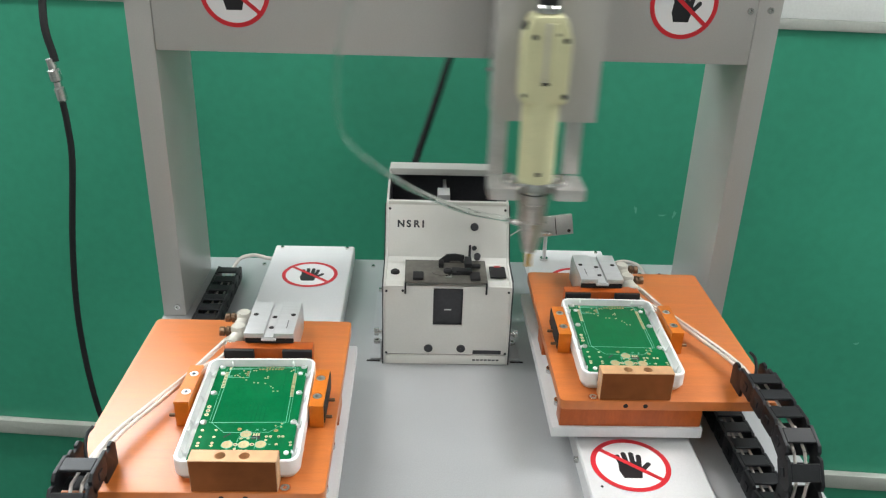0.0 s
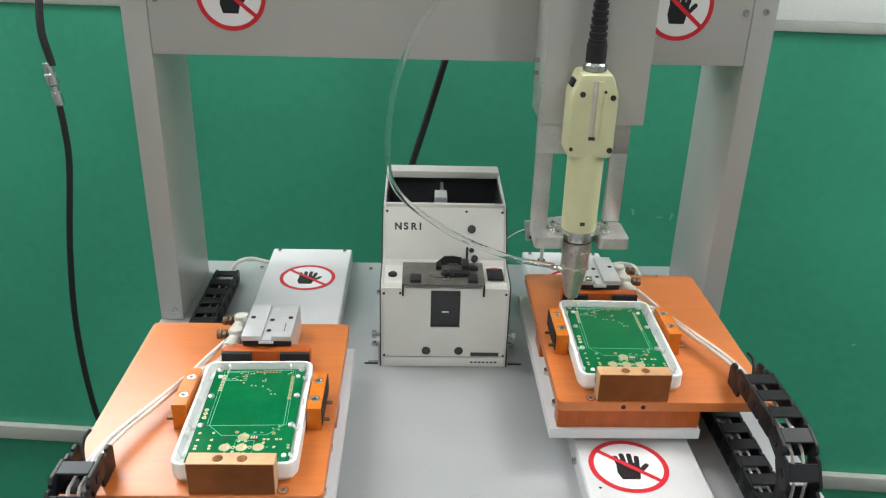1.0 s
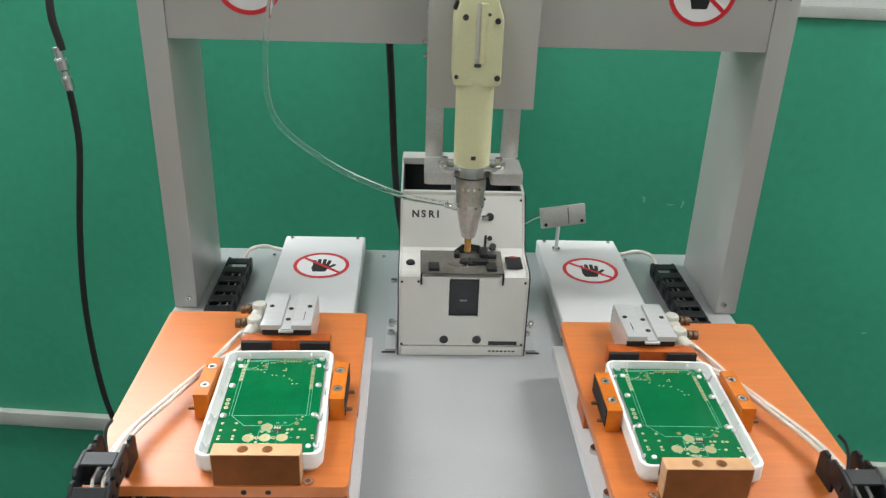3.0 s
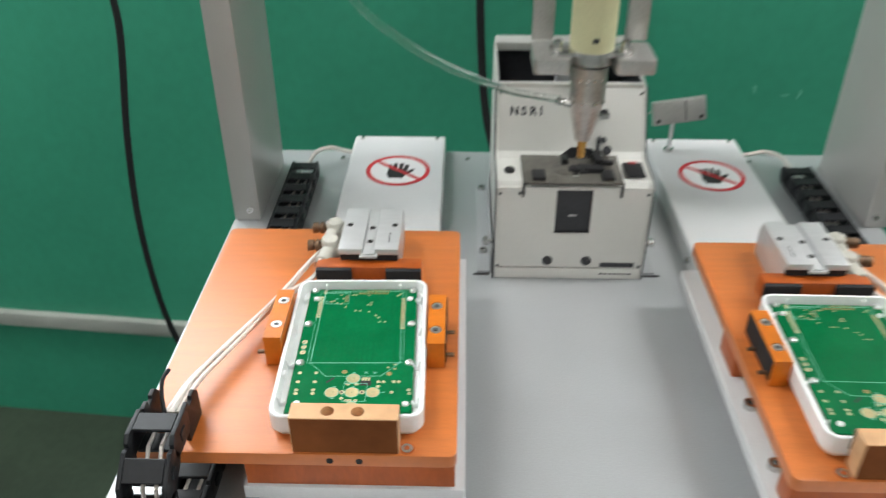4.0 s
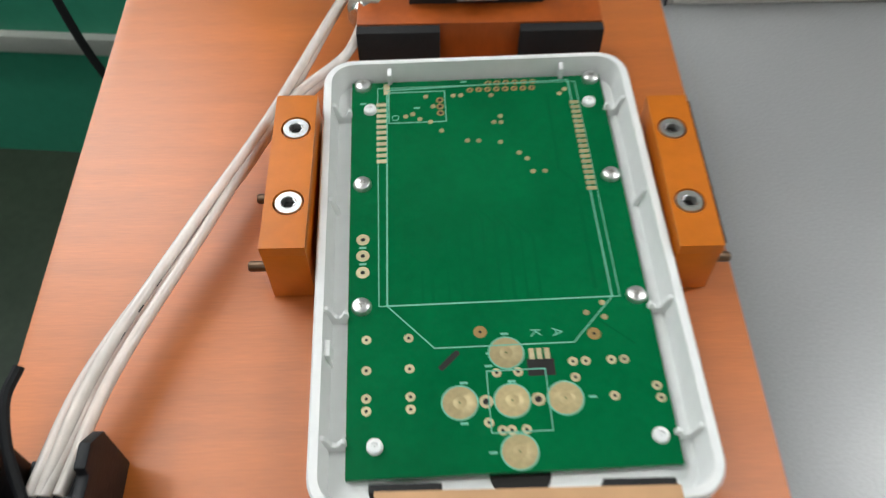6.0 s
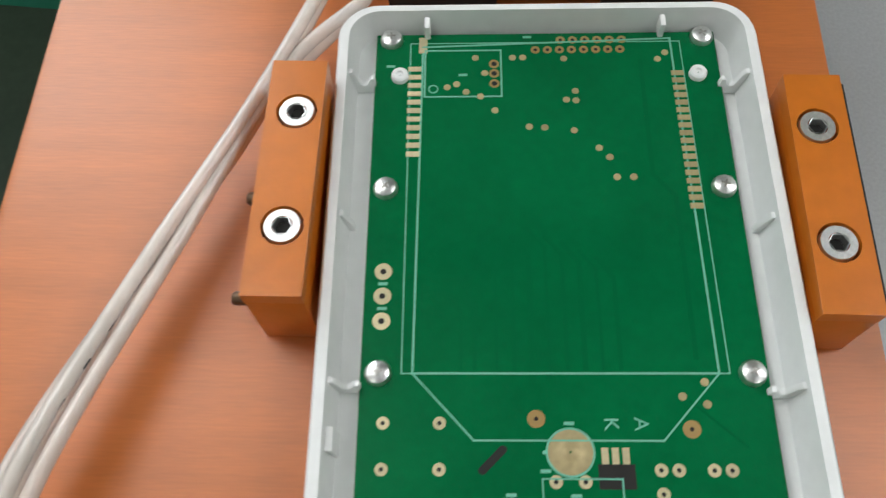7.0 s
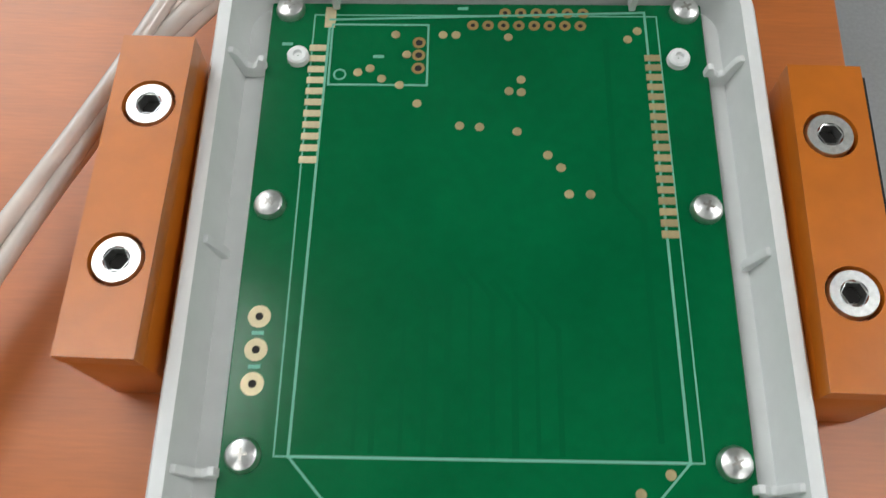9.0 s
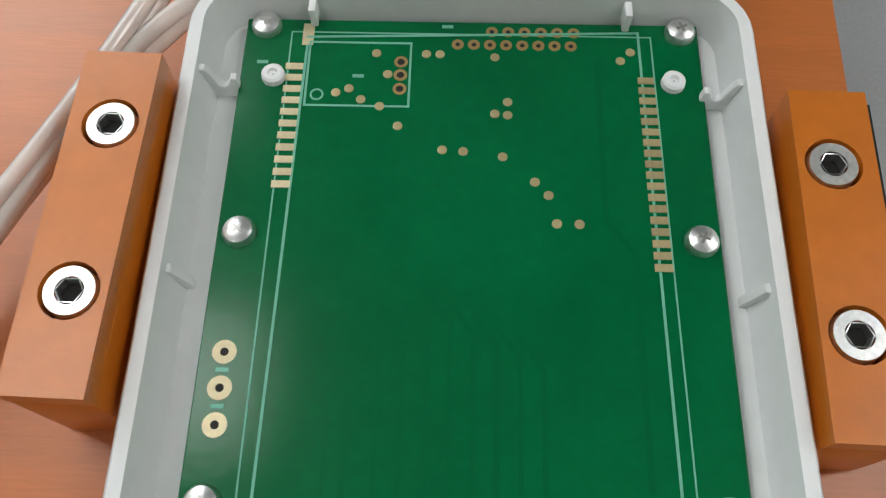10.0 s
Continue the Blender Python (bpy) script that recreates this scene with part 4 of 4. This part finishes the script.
    part("switch_lamp", box(B(), 0.0465, 0.0530, 0.029, 0.0330, 0.0956, 0.0962, 0.0004), RED_LAMP, sw, "dull red lit window")
    hole = mesh_of("panel_hole", lathe(B(), [(0.0044, 0), (0.0044, 0.0006), (0.0034, 0.0006), (0.0030, 0.0001), (0.0002, 0.0001)], 20, pose(0, 0, 0, 90), caps=False), DARK)
    for x in (-0.0178, 0.0150):
        part("panel_hole", hole, None, t, at=(x, 0.0004, 0.0185))
    tiny = mesh_of("panel_screw", lathe(B(), [(0.0013, 0), (0.0013, 0.0006)], 10, pose(0, 0, 0, 90)), DARK)
    for x, y, z in ((-0.060, 0.0003, 0.013), (0.060, 0.0003, 0.013), (-0.060, 0.0003, 0.083), (0.0595, 0.0003, 0.083), (-0.059, 0.0705, 0.141), (0.059, 0.0705, 0.141), (-0.044, 0.0003, 0.0835), (0.022, 0.0705, 0.1415)):
        part("panel_screw", tiny, None, t, at=(x, y, z))
    # sloped upper panel
    ang = math.degrees(math.atan2(0.047, 0.0265))
    m = pose(0, 0.0475, 0.0975, ang)
    up = B()
    box(up, -w, w, 0.0, 0.0545, -0.002, 0.0, 0.0003)
    part("upper_panel", up, FEEDER_WHITE, t, "off-white sloping upper panel", at=m)
    part("hopper_lip", box(B(), -w, w, 0.0735, 0.0790, 0.1440, 0.1478, 0.0012), FEEDER_WHITE, t)
    for k, ch in enumerate("NSRI"):
        part("model_letter", mesh_of("model_letter", letter(ch, 0.0098, pose(-0.0475 + 0.0079 * k - (0.0012 if ch == "I" else 0), 0.0335, 0.00015), 0.0004), DARK), None, t, "dark printed model letter", at=m)
    name = B()
    box(name, 0.0270, 0.0555, -0.0001, 0.0006, 0.0126, 0.0166)
    part("maker_bar", name, DARK, t, "dark bar where the maker's mark stands")
    name = B()
    for k in range(7):
        box(name, 0.0270 + 0.004 * k, 0.0298 + 0.004 * k, -0.0008, 0.0, 0.0050, 0.0066)
    part("origin_bars", name, DARK, t, "small grey printed bars")
    # hopper
    hop = B()
    box(hop, -w, w, 0.076, 0.165, 0.100, 0.103)
    box(hop, -w, w, 0.0745, 0.0765, 0.100, 0.1440)
    box(hop, -w, w, 0.164, 0.166, 0.100, 0.146)
    box(hop, -w, -w + 0.0012, 0.076, 0.164, 0.103, 0.146)
    box(hop, w - 0.0012, w, 0.076, 0.164, 0.103, 0.146)
    part("hopper", hop, DARK, t, "dark inside of the screw hopper")
    part("rear_lid", box(B(), -w - 0.0015, w + 0.0015, 0.152, 0.1735, 0.1480, 0.1560, 0.0015), FEEDER_WHITE, t, "white rear lid bar")
    part("back_panel", box(B(), -w, w, 0.1695, 0.1715, 0.001, 0.1478, 0.0003), FEEDER_WHITE, t)
    div = B()
    box(div, -0.003, 0.0005, 0.080, 0.163, 0.1035, 0.1400, 0.0004)
    box(div, -0.010, 0.003, 0.096, 0.118, 0.1035, 0.1470, 0.001)
    part("hopper_slide", div, ALU, t, "pale metal screw slide")
    part("bottom_plate", box(B(), -w, w, 0.003, 0.169, 0.0, 0.003), DARK, t)
    for s in (-1, 1):
        b = B()
        box(b, min(s * 0.0645, s * 0.0765), max(s * 0.0645, s * 0.0765), 0.008, 0.168, 0.0, 0.0016, 0.0003)
        box(b, min(s * 0.0645, s * 0.0660), max(s * 0.0645, s * 0.0660), 0.008, 0.168, 0.0016, 0.022, 0.0003)
        br = part("side_bracket", b, BASE_GREY, t, "light grey angle bracket on the bed")
        sc = mesh_of("bracket_screw", socket_screw(B(), 0.0036, 0.0035, None), STEEL)
        for y in (0.038, 0.154):
            part("bracket_screw", sc, None, br, at=(s * 0.0712, y, 0.0016))
        part("slot", box(B(), min(s * 0.0665, s * 0.0800), max(s * 0.0665, s * 0.0800), 0.0035, 0.0062, 0.0, 0.0004), HOLE, br)
        part("side_knob", lathe(B(), [(0.002, 0), (0.002, 0.004), (0.004, 0.0042), (0.004, 0.008), (0.003, 0.009)], 14, pose(s * (W + 0.001), 0.012, 0.030, 0, 90 * s)), STEEL, t)
    return t


screw_feeder()


# ---- screwdriver on its carriage ----
TOOL_Y = 0.003


def carriage_cover():
    t = thing("carriage_cover", "tall warm grey sheet cover of the sliding carriage", "carriage cover", 0, 0, 0)
    sheet = B()
    prism(sheet, [(-0.040, 0.0245), (0.055, 0.0245), (0.055, 0.088), (0.0532, 0.088), (0.0532, 0.0262), (-0.0382, 0.0262), (-0.0382, 0.088), (-0.040, 0.088)], 0.249, 0.50, r=0.0005)
    part("cover", sheet, GANTRY_GREY, t)
    part("carriage_block", box(B(), -0.030, 0.045, 0.040, 0.088, 0.262, 0.49, 0.002), DARK, t)
    part("cable_clip", lathe(B(), [(0.002, 0), (0.002, 0.005)], 12, pose(-0.0402, 0.06, 0.30, 0, -90)), STEEL, t)
    part("cable_clip", lathe(B(), [(0.002, 0), (0.002, 0.005)], 12, pose(-0.040, 0.06, 0.288, 0, -90)), STEEL, t)
    return t


def screwdriver():
    t = thing("screwdriver_head", "cream electric screwdriver with a vacuum nozzle on a forked bracket", "screwdriver", 0, TOOL_Y, 0)
    br = B()
    box(br, -0.0415, -0.0255, 0.0245, 0.0315, 0.1675, 0.2355, 0.0006)
    box(br, 0.0285, 0.0445, 0.0245, 0.0315, 0.1675, 0.2355, 0.0006)
    box(br, -0.0417, 0.0447, 0.0247, 0.0313, 0.2350, 0.300, 0.0006)
    part("back_plate", br, SATIN, t, "grey forked back plate")
    sh = B()
    for s, x0, x1 in ((-1, -0.0425, -0.0155), (1, 0.0165, 0.0455)):
        prism(sh, rounded(x0, x1, -0.017, 0.0242, 0.004, 4), 0.1560, 0.1670, r=0.0008)
    box(sh, -0.0165, 0.0175, 0.0165, 0.0210, 0.1570, 0.1660)
    part("fork", sh, SATIN, t, "satin steel fork")
    fl = B()
    prism(fl, rounded(-0.0305, 0.0305, -0.011, 0.011, 0.0105, 8), 0.1672, 0.1705, r=0.0006)
    lathe(fl, [(0.0150, 0.1600), (0.0165, 0.1610), (0.0165, 0.1700), (0.0160, 0.1712)], 28)
    part("flange", fl, STEEL, t, "steel clamping flange")
    sc = mesh_of("flange_screw", socket_screw(B(), 0.0033, 0.0055, None), STEEL)
    for x in (-0.0245, 0.0245):
        part("flange_screw", sc, None, t, at=(x, 0, 0.1705))
    body = B()
    lathe(body, [(0.0140, 0.1670), (0.0158, 0.1690), (0.0163, 0.172), (0.0166, 0.2480)], 32)
    barrel = part("barrel", body, CREAM, t, "cream plastic barrel")
    grip = B()
    prism(grip, [(-0.0196, 0.2440), (0.0196, 0.2440), (0.0206, 0.250), (0.0206, 0.3000), (0.0140, 0.3185), (-0.0140, 0.3185), (-0.0206, 0.3000), (-0.0206, 0.250)], -0.0165, 0.0195,
          Matrix(((1, 0, 0, 0), (0, 0, 1, 0), (0, 1, 0, 0), (0, 0, 0, 1))), r=0.004)
    g = part("motor_housing", grip, CREAM, t, "wider cream motor housing")
    part("rail", box(B(), 0.0010, 0.0062, -0.0186, -0.0150, 0.2640, 0.3130, 0.0006), CREAM, g)
    part("rail_groove", box(B(), -0.0028, 0.0008, -0.0170, -0.0150, 0.2640, 0.3130, 0.0002), FITTING, g)
    part("rail_stop", box(B(), -0.0030, 0.0028, -0.0176, -0.0150, 0.2610, 0.2638, 0.0003), DARK, g)
    ds = mesh_of("housing_screw", lathe(B(), [(0.0025, 0), (0.0025, 0.0012), (0.0013, 0.0012), (0.0012, 0.0004), (0.0002, 0.0004)], 14, pose(0, 0, 0, 90), caps=False), DARK)
    for x, z, s in ((-0.0115, 0.3015, 1), (0.0150, 0.2990, 1), (0.0168, 0.2520, 1), (-0.0175, 0.2525, 0.7), (0.0080, 0.3040, 0.5)):
        part("housing_screw", ds, None, g, at=Matrix.Translation((x, -0.0163, z)) @ Matrix.Diagonal((s, 1, s, 1)))
    part("barrel_screw", box(B(), -0.0022, 0.0022, -0.0168, -0.0150, 0.1790, 0.1826, 0.0004), DARK, barrel)
    part("direction_switch", box(B(), -0.0035, 0.0035, -0.008, 0.004, 0.0, 0.003, 0.0006, m=pose(-0.0174, 0, 0.3085, 0, -68)), RUBBER, g, "black direction switch")
    part("top_nut", lathe(B(), [(0.0085, 0.3180), (0.0105, 0.3195), (0.0105, 0.3240), (0.0090, 0.3260)], 26), STEEL, t, "steel top nut")
    relief = B()
    rings = [(0.0088, 0.3262), (0.0088, 0.342)]
    for k in range(10):
        z, r = 0.342 + 0.006 * k, 0.0080 - 0.00028 * k
        rings += [(r, z), (r, z + 0.0035), (r - 0.0012, z + 0.0037), (r - 0.0012, z + 0.0058)]
    lathe(relief, rings, 20)
    part("strain_relief", relief, RUBBER, t, "ribbed black strain relief")
    part("power_cable", hose(B(), [(0, 0, 0.395), (0.001, 0.002, 0.44), (0.006, 0.02, 0.49), (0.008, 0.045, 0.515)], 0.0045, 10), RUBBER, t)
    nose = B()
    lathe(nose, [(0.0125, 0.1660), (0.0125, 0.1590), (0.0138, 0.1585), (0.0138, 0.1455), (0.0131, 0.1450), (0.0131, 0.1330), (0.0136, 0.1325), (0.0136, 0.1305), (0.0126, 0.1290), (0.0116, 0.1230), (0.0100, 0.1150), (0.0080, 0.1055), (0.0064, 0.0985), (0.0036, 0.0980)], 28)
    n = part("nozzle", nose, NOZZLE, t, "dull nickel tapered vacuum nozzle")
    bead = mesh_of("nozzle_screw", lathe(B(), [(0.0012, 0), (0.0012, 0.0012)], 10, pose(0, 0, 0, 90)), STEEL)
    for a in (-50, -18, 18, 50):
        part("nozzle_screw", bead, None, n, at=pose(0.0135 * math.sin(radians(a)), -0.0135 * math.cos(radians(a)), 0.1320, 0, 0, a))
        part("nozzle_screw", bead, None, n, at=pose(0.0137 * math.sin(radians(a * 0.6)), -0.0137 * math.cos(radians(a * 0.6)), 0.1500, 0, 0, a * 0.6))
    part("seal_ring", lathe(B(), [(0.0150, 0.1592), (0.0156, 0.1598), (0.0150, 0.1604)], 28), RUBBER, n, "thin black seal ring")
    part("bit", lathe(B(), [(0.0034, 0.0985), (0.0034, 0.0915), (0.0030, 0.0910), (0.0030, 0.0830)], 16), GOLD, t, "gold-coloured driver bit sleeve")
    part("bayonet_pin", lathe(B(), [(0.0022, 0), (0.0022, 0.006)], 12, pose(0.0115, -0.004, 0.1190, 0, 90)), STEEL, n)
    part("hose_barb", lathe(B(), [(0.0030, 0), (0.0030, 0.006), (0.0022, 0.0065), (0.0026, 0.010), (0.0020, 0.013)], 14, pose(-0.0105, -0.002, 0.1280, 0, -80)), STEEL, n)
    return t


def vacuum_hose():
    """The clear hose that trails from the nozzle up to the gantry beam."""
    t = thing("vacuum_hose", "clear plastic vacuum hose looping from the nozzle", "hose", 0, TOOL_Y, 0)
    part("hose", hose(B(), [(-0.0205, -0.002, 0.1315), (-0.0405, -0.003, 0.135), (-0.0635, -0.003, 0.140), (-0.1075, -0.003, 0.158), (-0.1385, -0.003, 0.177), (-0.1675, -0.002, 0.201), (-0.1785, -0.002, 0.228), (-0.1775, 0.0, 0.275), (-0.1665, 0.002, 0.322), (-0.14, 0.01, 0.37), (-0.10, 0.02, 0.42)], 0.0027, 14, 10), TUBE_CLEAR, t)
    return t


def trailing_cable():
    """A black cable from the back of the bed up to the carriage; it leans as the carriage goes."""
    t = thing("trailing_cable", "black cable rising behind the screw feeder", "cable", -0.055, 0.235, 0.02)
    part("cable", hose(B(), [(0.020, 0.012, -0.12), (0.012, 0.012, -0.04), (0.002, 0, 0.03), (-0.001, 0, 0.10), (0.0, 0, 0.20), (0.0, 0, 0.34)], 0.0042, 10), RUBBER, t)
    return t


cover = carriage_cover()
tool = screwdriver()
vac = vacuum_hose()
trail = trailing_cable()


# ---- small things round the bed ----
def wall_cable():
    t = thing("air_line", "black air line hanging from a steel coupling", "air line", -0.453, 0.28, 0)
    part("line", hose(B(), [(0.002, 0, 0.200), (0.004, 0, 0.157), (0.002, 0, 0.110), (-0.015, 0, 0.0), (-0.025, 0, -0.107), (-0.024, 0, -0.213), (-0.014, 0, -0.295), (0.012, 0, -0.38), (0.05, -0.01, -0.46), (0.09, -0.02, -0.60), (0.10, -0.03, -0.80), (0.12, -0.04, -0.846)], 0.0040, 10), RUBBER, t)
    m = pose(0.002, 0, 0.200, 0, -8)
    c = B()
    lathe(c, [(0.0045, -0.012), (0.0062, -0.010), (0.0062, 0.004), (0.0048, 0.006), (0.0048, 0.012), (0.0072, 0.014), (0.0072, 0.026), (0.0055, 0.028), (0.0055, 0.040)], 18, m)
    part("coupling", c, STEEL, t, "bright steel quick coupling")
    part("line_above", hose(B(), [(0.002, 0, 0.236), (-0.006, 0.01, 0.30), (0.0, 0.08, 0.45), (0.0, 0.26, 0.60), (0.0, 0.34, 0.62)], 0.0046, 10), RUBBER, t)
    return t


def sensor_post():
    t = thing("sensor_bracket", "small pale grey split plate on a thin rod", "sensor", 0.1395, 0.216, 0.018)
    part("rod", lathe(B(), [(0.0024, 0), (0.0024, 0.037)], 12), ALU, t)
    part("rod_foot", lathe(B(), [(0.005, 0), (0.005, 0.003)], 16), STEEL, t)
    m = pose(0.004, -0.001, 0.0465, -14, -6, 6)
    p = part("plate", box(B(), -0.0275, 0.0275, -0.004, 0.004, -0.0122, 0.0122, 0.0008, m=m), SATIN, t, "pale grey metal plate")
    part("seam", box(B(), 0.0055, 0.0064, -0.0043, 0.0, -0.0105, 0.0100, m=m), HOLE, p)
    for x in (-0.0225, 0.0220):
        part("plate_hole", lathe(B(), [(0.0021, 0), (0.0021, 0.0003)], 12, m @ pose(x, -0.0041, -0.0080, 90)), HOLE, p)
    part("sensor_wire", hose(B(), [(-0.0235, 0, 0.044), (-0.034, 0.0, 0.039), (-0.050, -0.005, 0.029), (-0.066, -0.02, 0.014)], 0.0008, 6), TUBE_WHITE, t)
    return t


def rear_hose(s, label):
    t = thing("rear_hose", label, "hose", MID, 0, 0, "rear hoses")
    part("hose", hose(B(), [(s * 0.252, 0.190, 0.010), (s * 0.246, 0.208, 0.016), (s * 0.232, 0.221, 0.015), (s * 0.216, 0.226, 0.009), (s * 0.198, 0.228, 0.005)], 0.0024, 14), TUBE_WHITE, t)
    return t


def paint_scuff(x, z, w, h, a):
    """A small pale scuff on the green wall."""
    y = 0.605 + x * math.tan(radians(WALL_TURN)) - 0.0009
    out = [(w * math.cos(k * 0.7) * (0.6 + 0.4 * math.sin(k * 2.3)), h * math.sin(k * 0.7) * (0.7 + 0.3 * math.cos(k * 1.7))) for k in range(9)]
    t = thing("paint_scuff", "small pale scuff on the green wall paint", "scuff", x, y, z, "wall scuffs", rz=WALL_TURN)
    part("mark", prism(B(), out, 0, 0.0004, pose(0, 0, 0, 90, 0, 0) @ pose(0, 0, 0, 0, 0, a)), SILK, t)


for sx, sz, sw, sh, sa in ((0.350, -0.055, 0.004, 0.009, 10), (0.415, -0.060, 0.004, 0.010, -15), (0.395, -0.063, 0.010, 0.002, 5), (0.80, -0.035, 0.010, 0.003, -8), (0.77, -0.29, 0.008, 0.003, 20)):
    paint_scuff(sx, sz, sw, sh, sa)
wall_cable()
floor_hose = thing("floor_hose", "thin clear hose lying curled on the floor", "hose", -1.12, 0.56, FLOOR)
part("hose", hose(B(), [(-0.12, 0.075, 0.0035), (-0.05, 0.085, 0.0035), (0.0, 0.06, 0.0035), (0.013, 0.01, 0.0035), (-0.005, -0.05, 0.0035), (-0.09, -0.15, 0.0035)], 0.0033, 14), TUBE_CLEAR, floor_hose)
sensor_post()
rear_hose(-1, "milky air hose bending into the cable chain")
rear_hose(1, "milky air hose bending into the cable chain")


# ---- what moves ----
REST, BACK = -0.012, 0.113
TABLE = [(0, BACK), (1.42, BACK), (1.5, BACK - 0.010), (1.6, 0.056), (1.66, REST + 0.014), (1.72, REST), (3.0, REST), (10.0, REST)]
#        seconds, x of the tool, height over its lowest pick-up
TOOL = [(0, 0.0875, 0.030), (0.1, 0.034, 0.030), (0.15, 0.0145, 0.020), (0.2, 0.0130, 0.007), (0.3, 0.0135, 0.0), (0.34, 0.0135, 0.004), (0.4, 0.0160, 0.030), (0.5, 0.073, 0.031), (0.6, 0.129, 0.034), (0.65, 0.1330, 0.006),
        (0.7, 0.1350, -0.011), (0.8, 0.1350, -0.015), (1.3, 0.1350, -0.016), (1.4, 0.1350, -0.010), (1.5, 0.1350, 0.030), (1.6, 0.092, 0.034), (1.66, 0.030, 0.034), (1.72, 0.0135, 0.034), (2.5, 0.0135, 0.034), (10.0, 0.0135, 0.034)]

#        seconds, lean of the cable behind the feeder
LEAN = [(0, 16), (0.1, 5), (0.2, -2), (0.4, -1.5), (0.5, 0), (0.6, 10), (0.7, 16), (1.2, 15.5), (1.6, 16.5), (1.7, -3), (1.8, -4.5), (2.0, -3), (10.0, -3)]


def motions():
    walk(table_moving, [(t, pose(RIGHT_X, y, 0)) for t, y in TABLE])
    walk(case_moving, [(t, pose(RIGHT_X - CLAMP_U, BOARD_Y + 0.002 + y, PLATE, 0, 0, -0.8)) for t, y in TABLE])
    walk(moving_end, [(t, pose(0, Y_TOP + y, Z_UP)) for t, y in TABLE])
    for link, d in moving_links:
        walk(link, [(t, chain_pose(d, Y_TOP + y)) for t, y in TABLE])
    walk(tool, [(t, pose(x, TOOL_Y, z)) for t, x, z in TOOL])
    walk(vac, [(t, pose(x, TOOL_Y, z)) for t, x, z in TOOL])
    walk(cover, [(t, pose(x, 0, 0)) for t, x, z in TOOL])
    walk(trail, [(t, pose(-0.055, 0.235, 0.02, 0, a)) for t, a in LEAN])


motions()
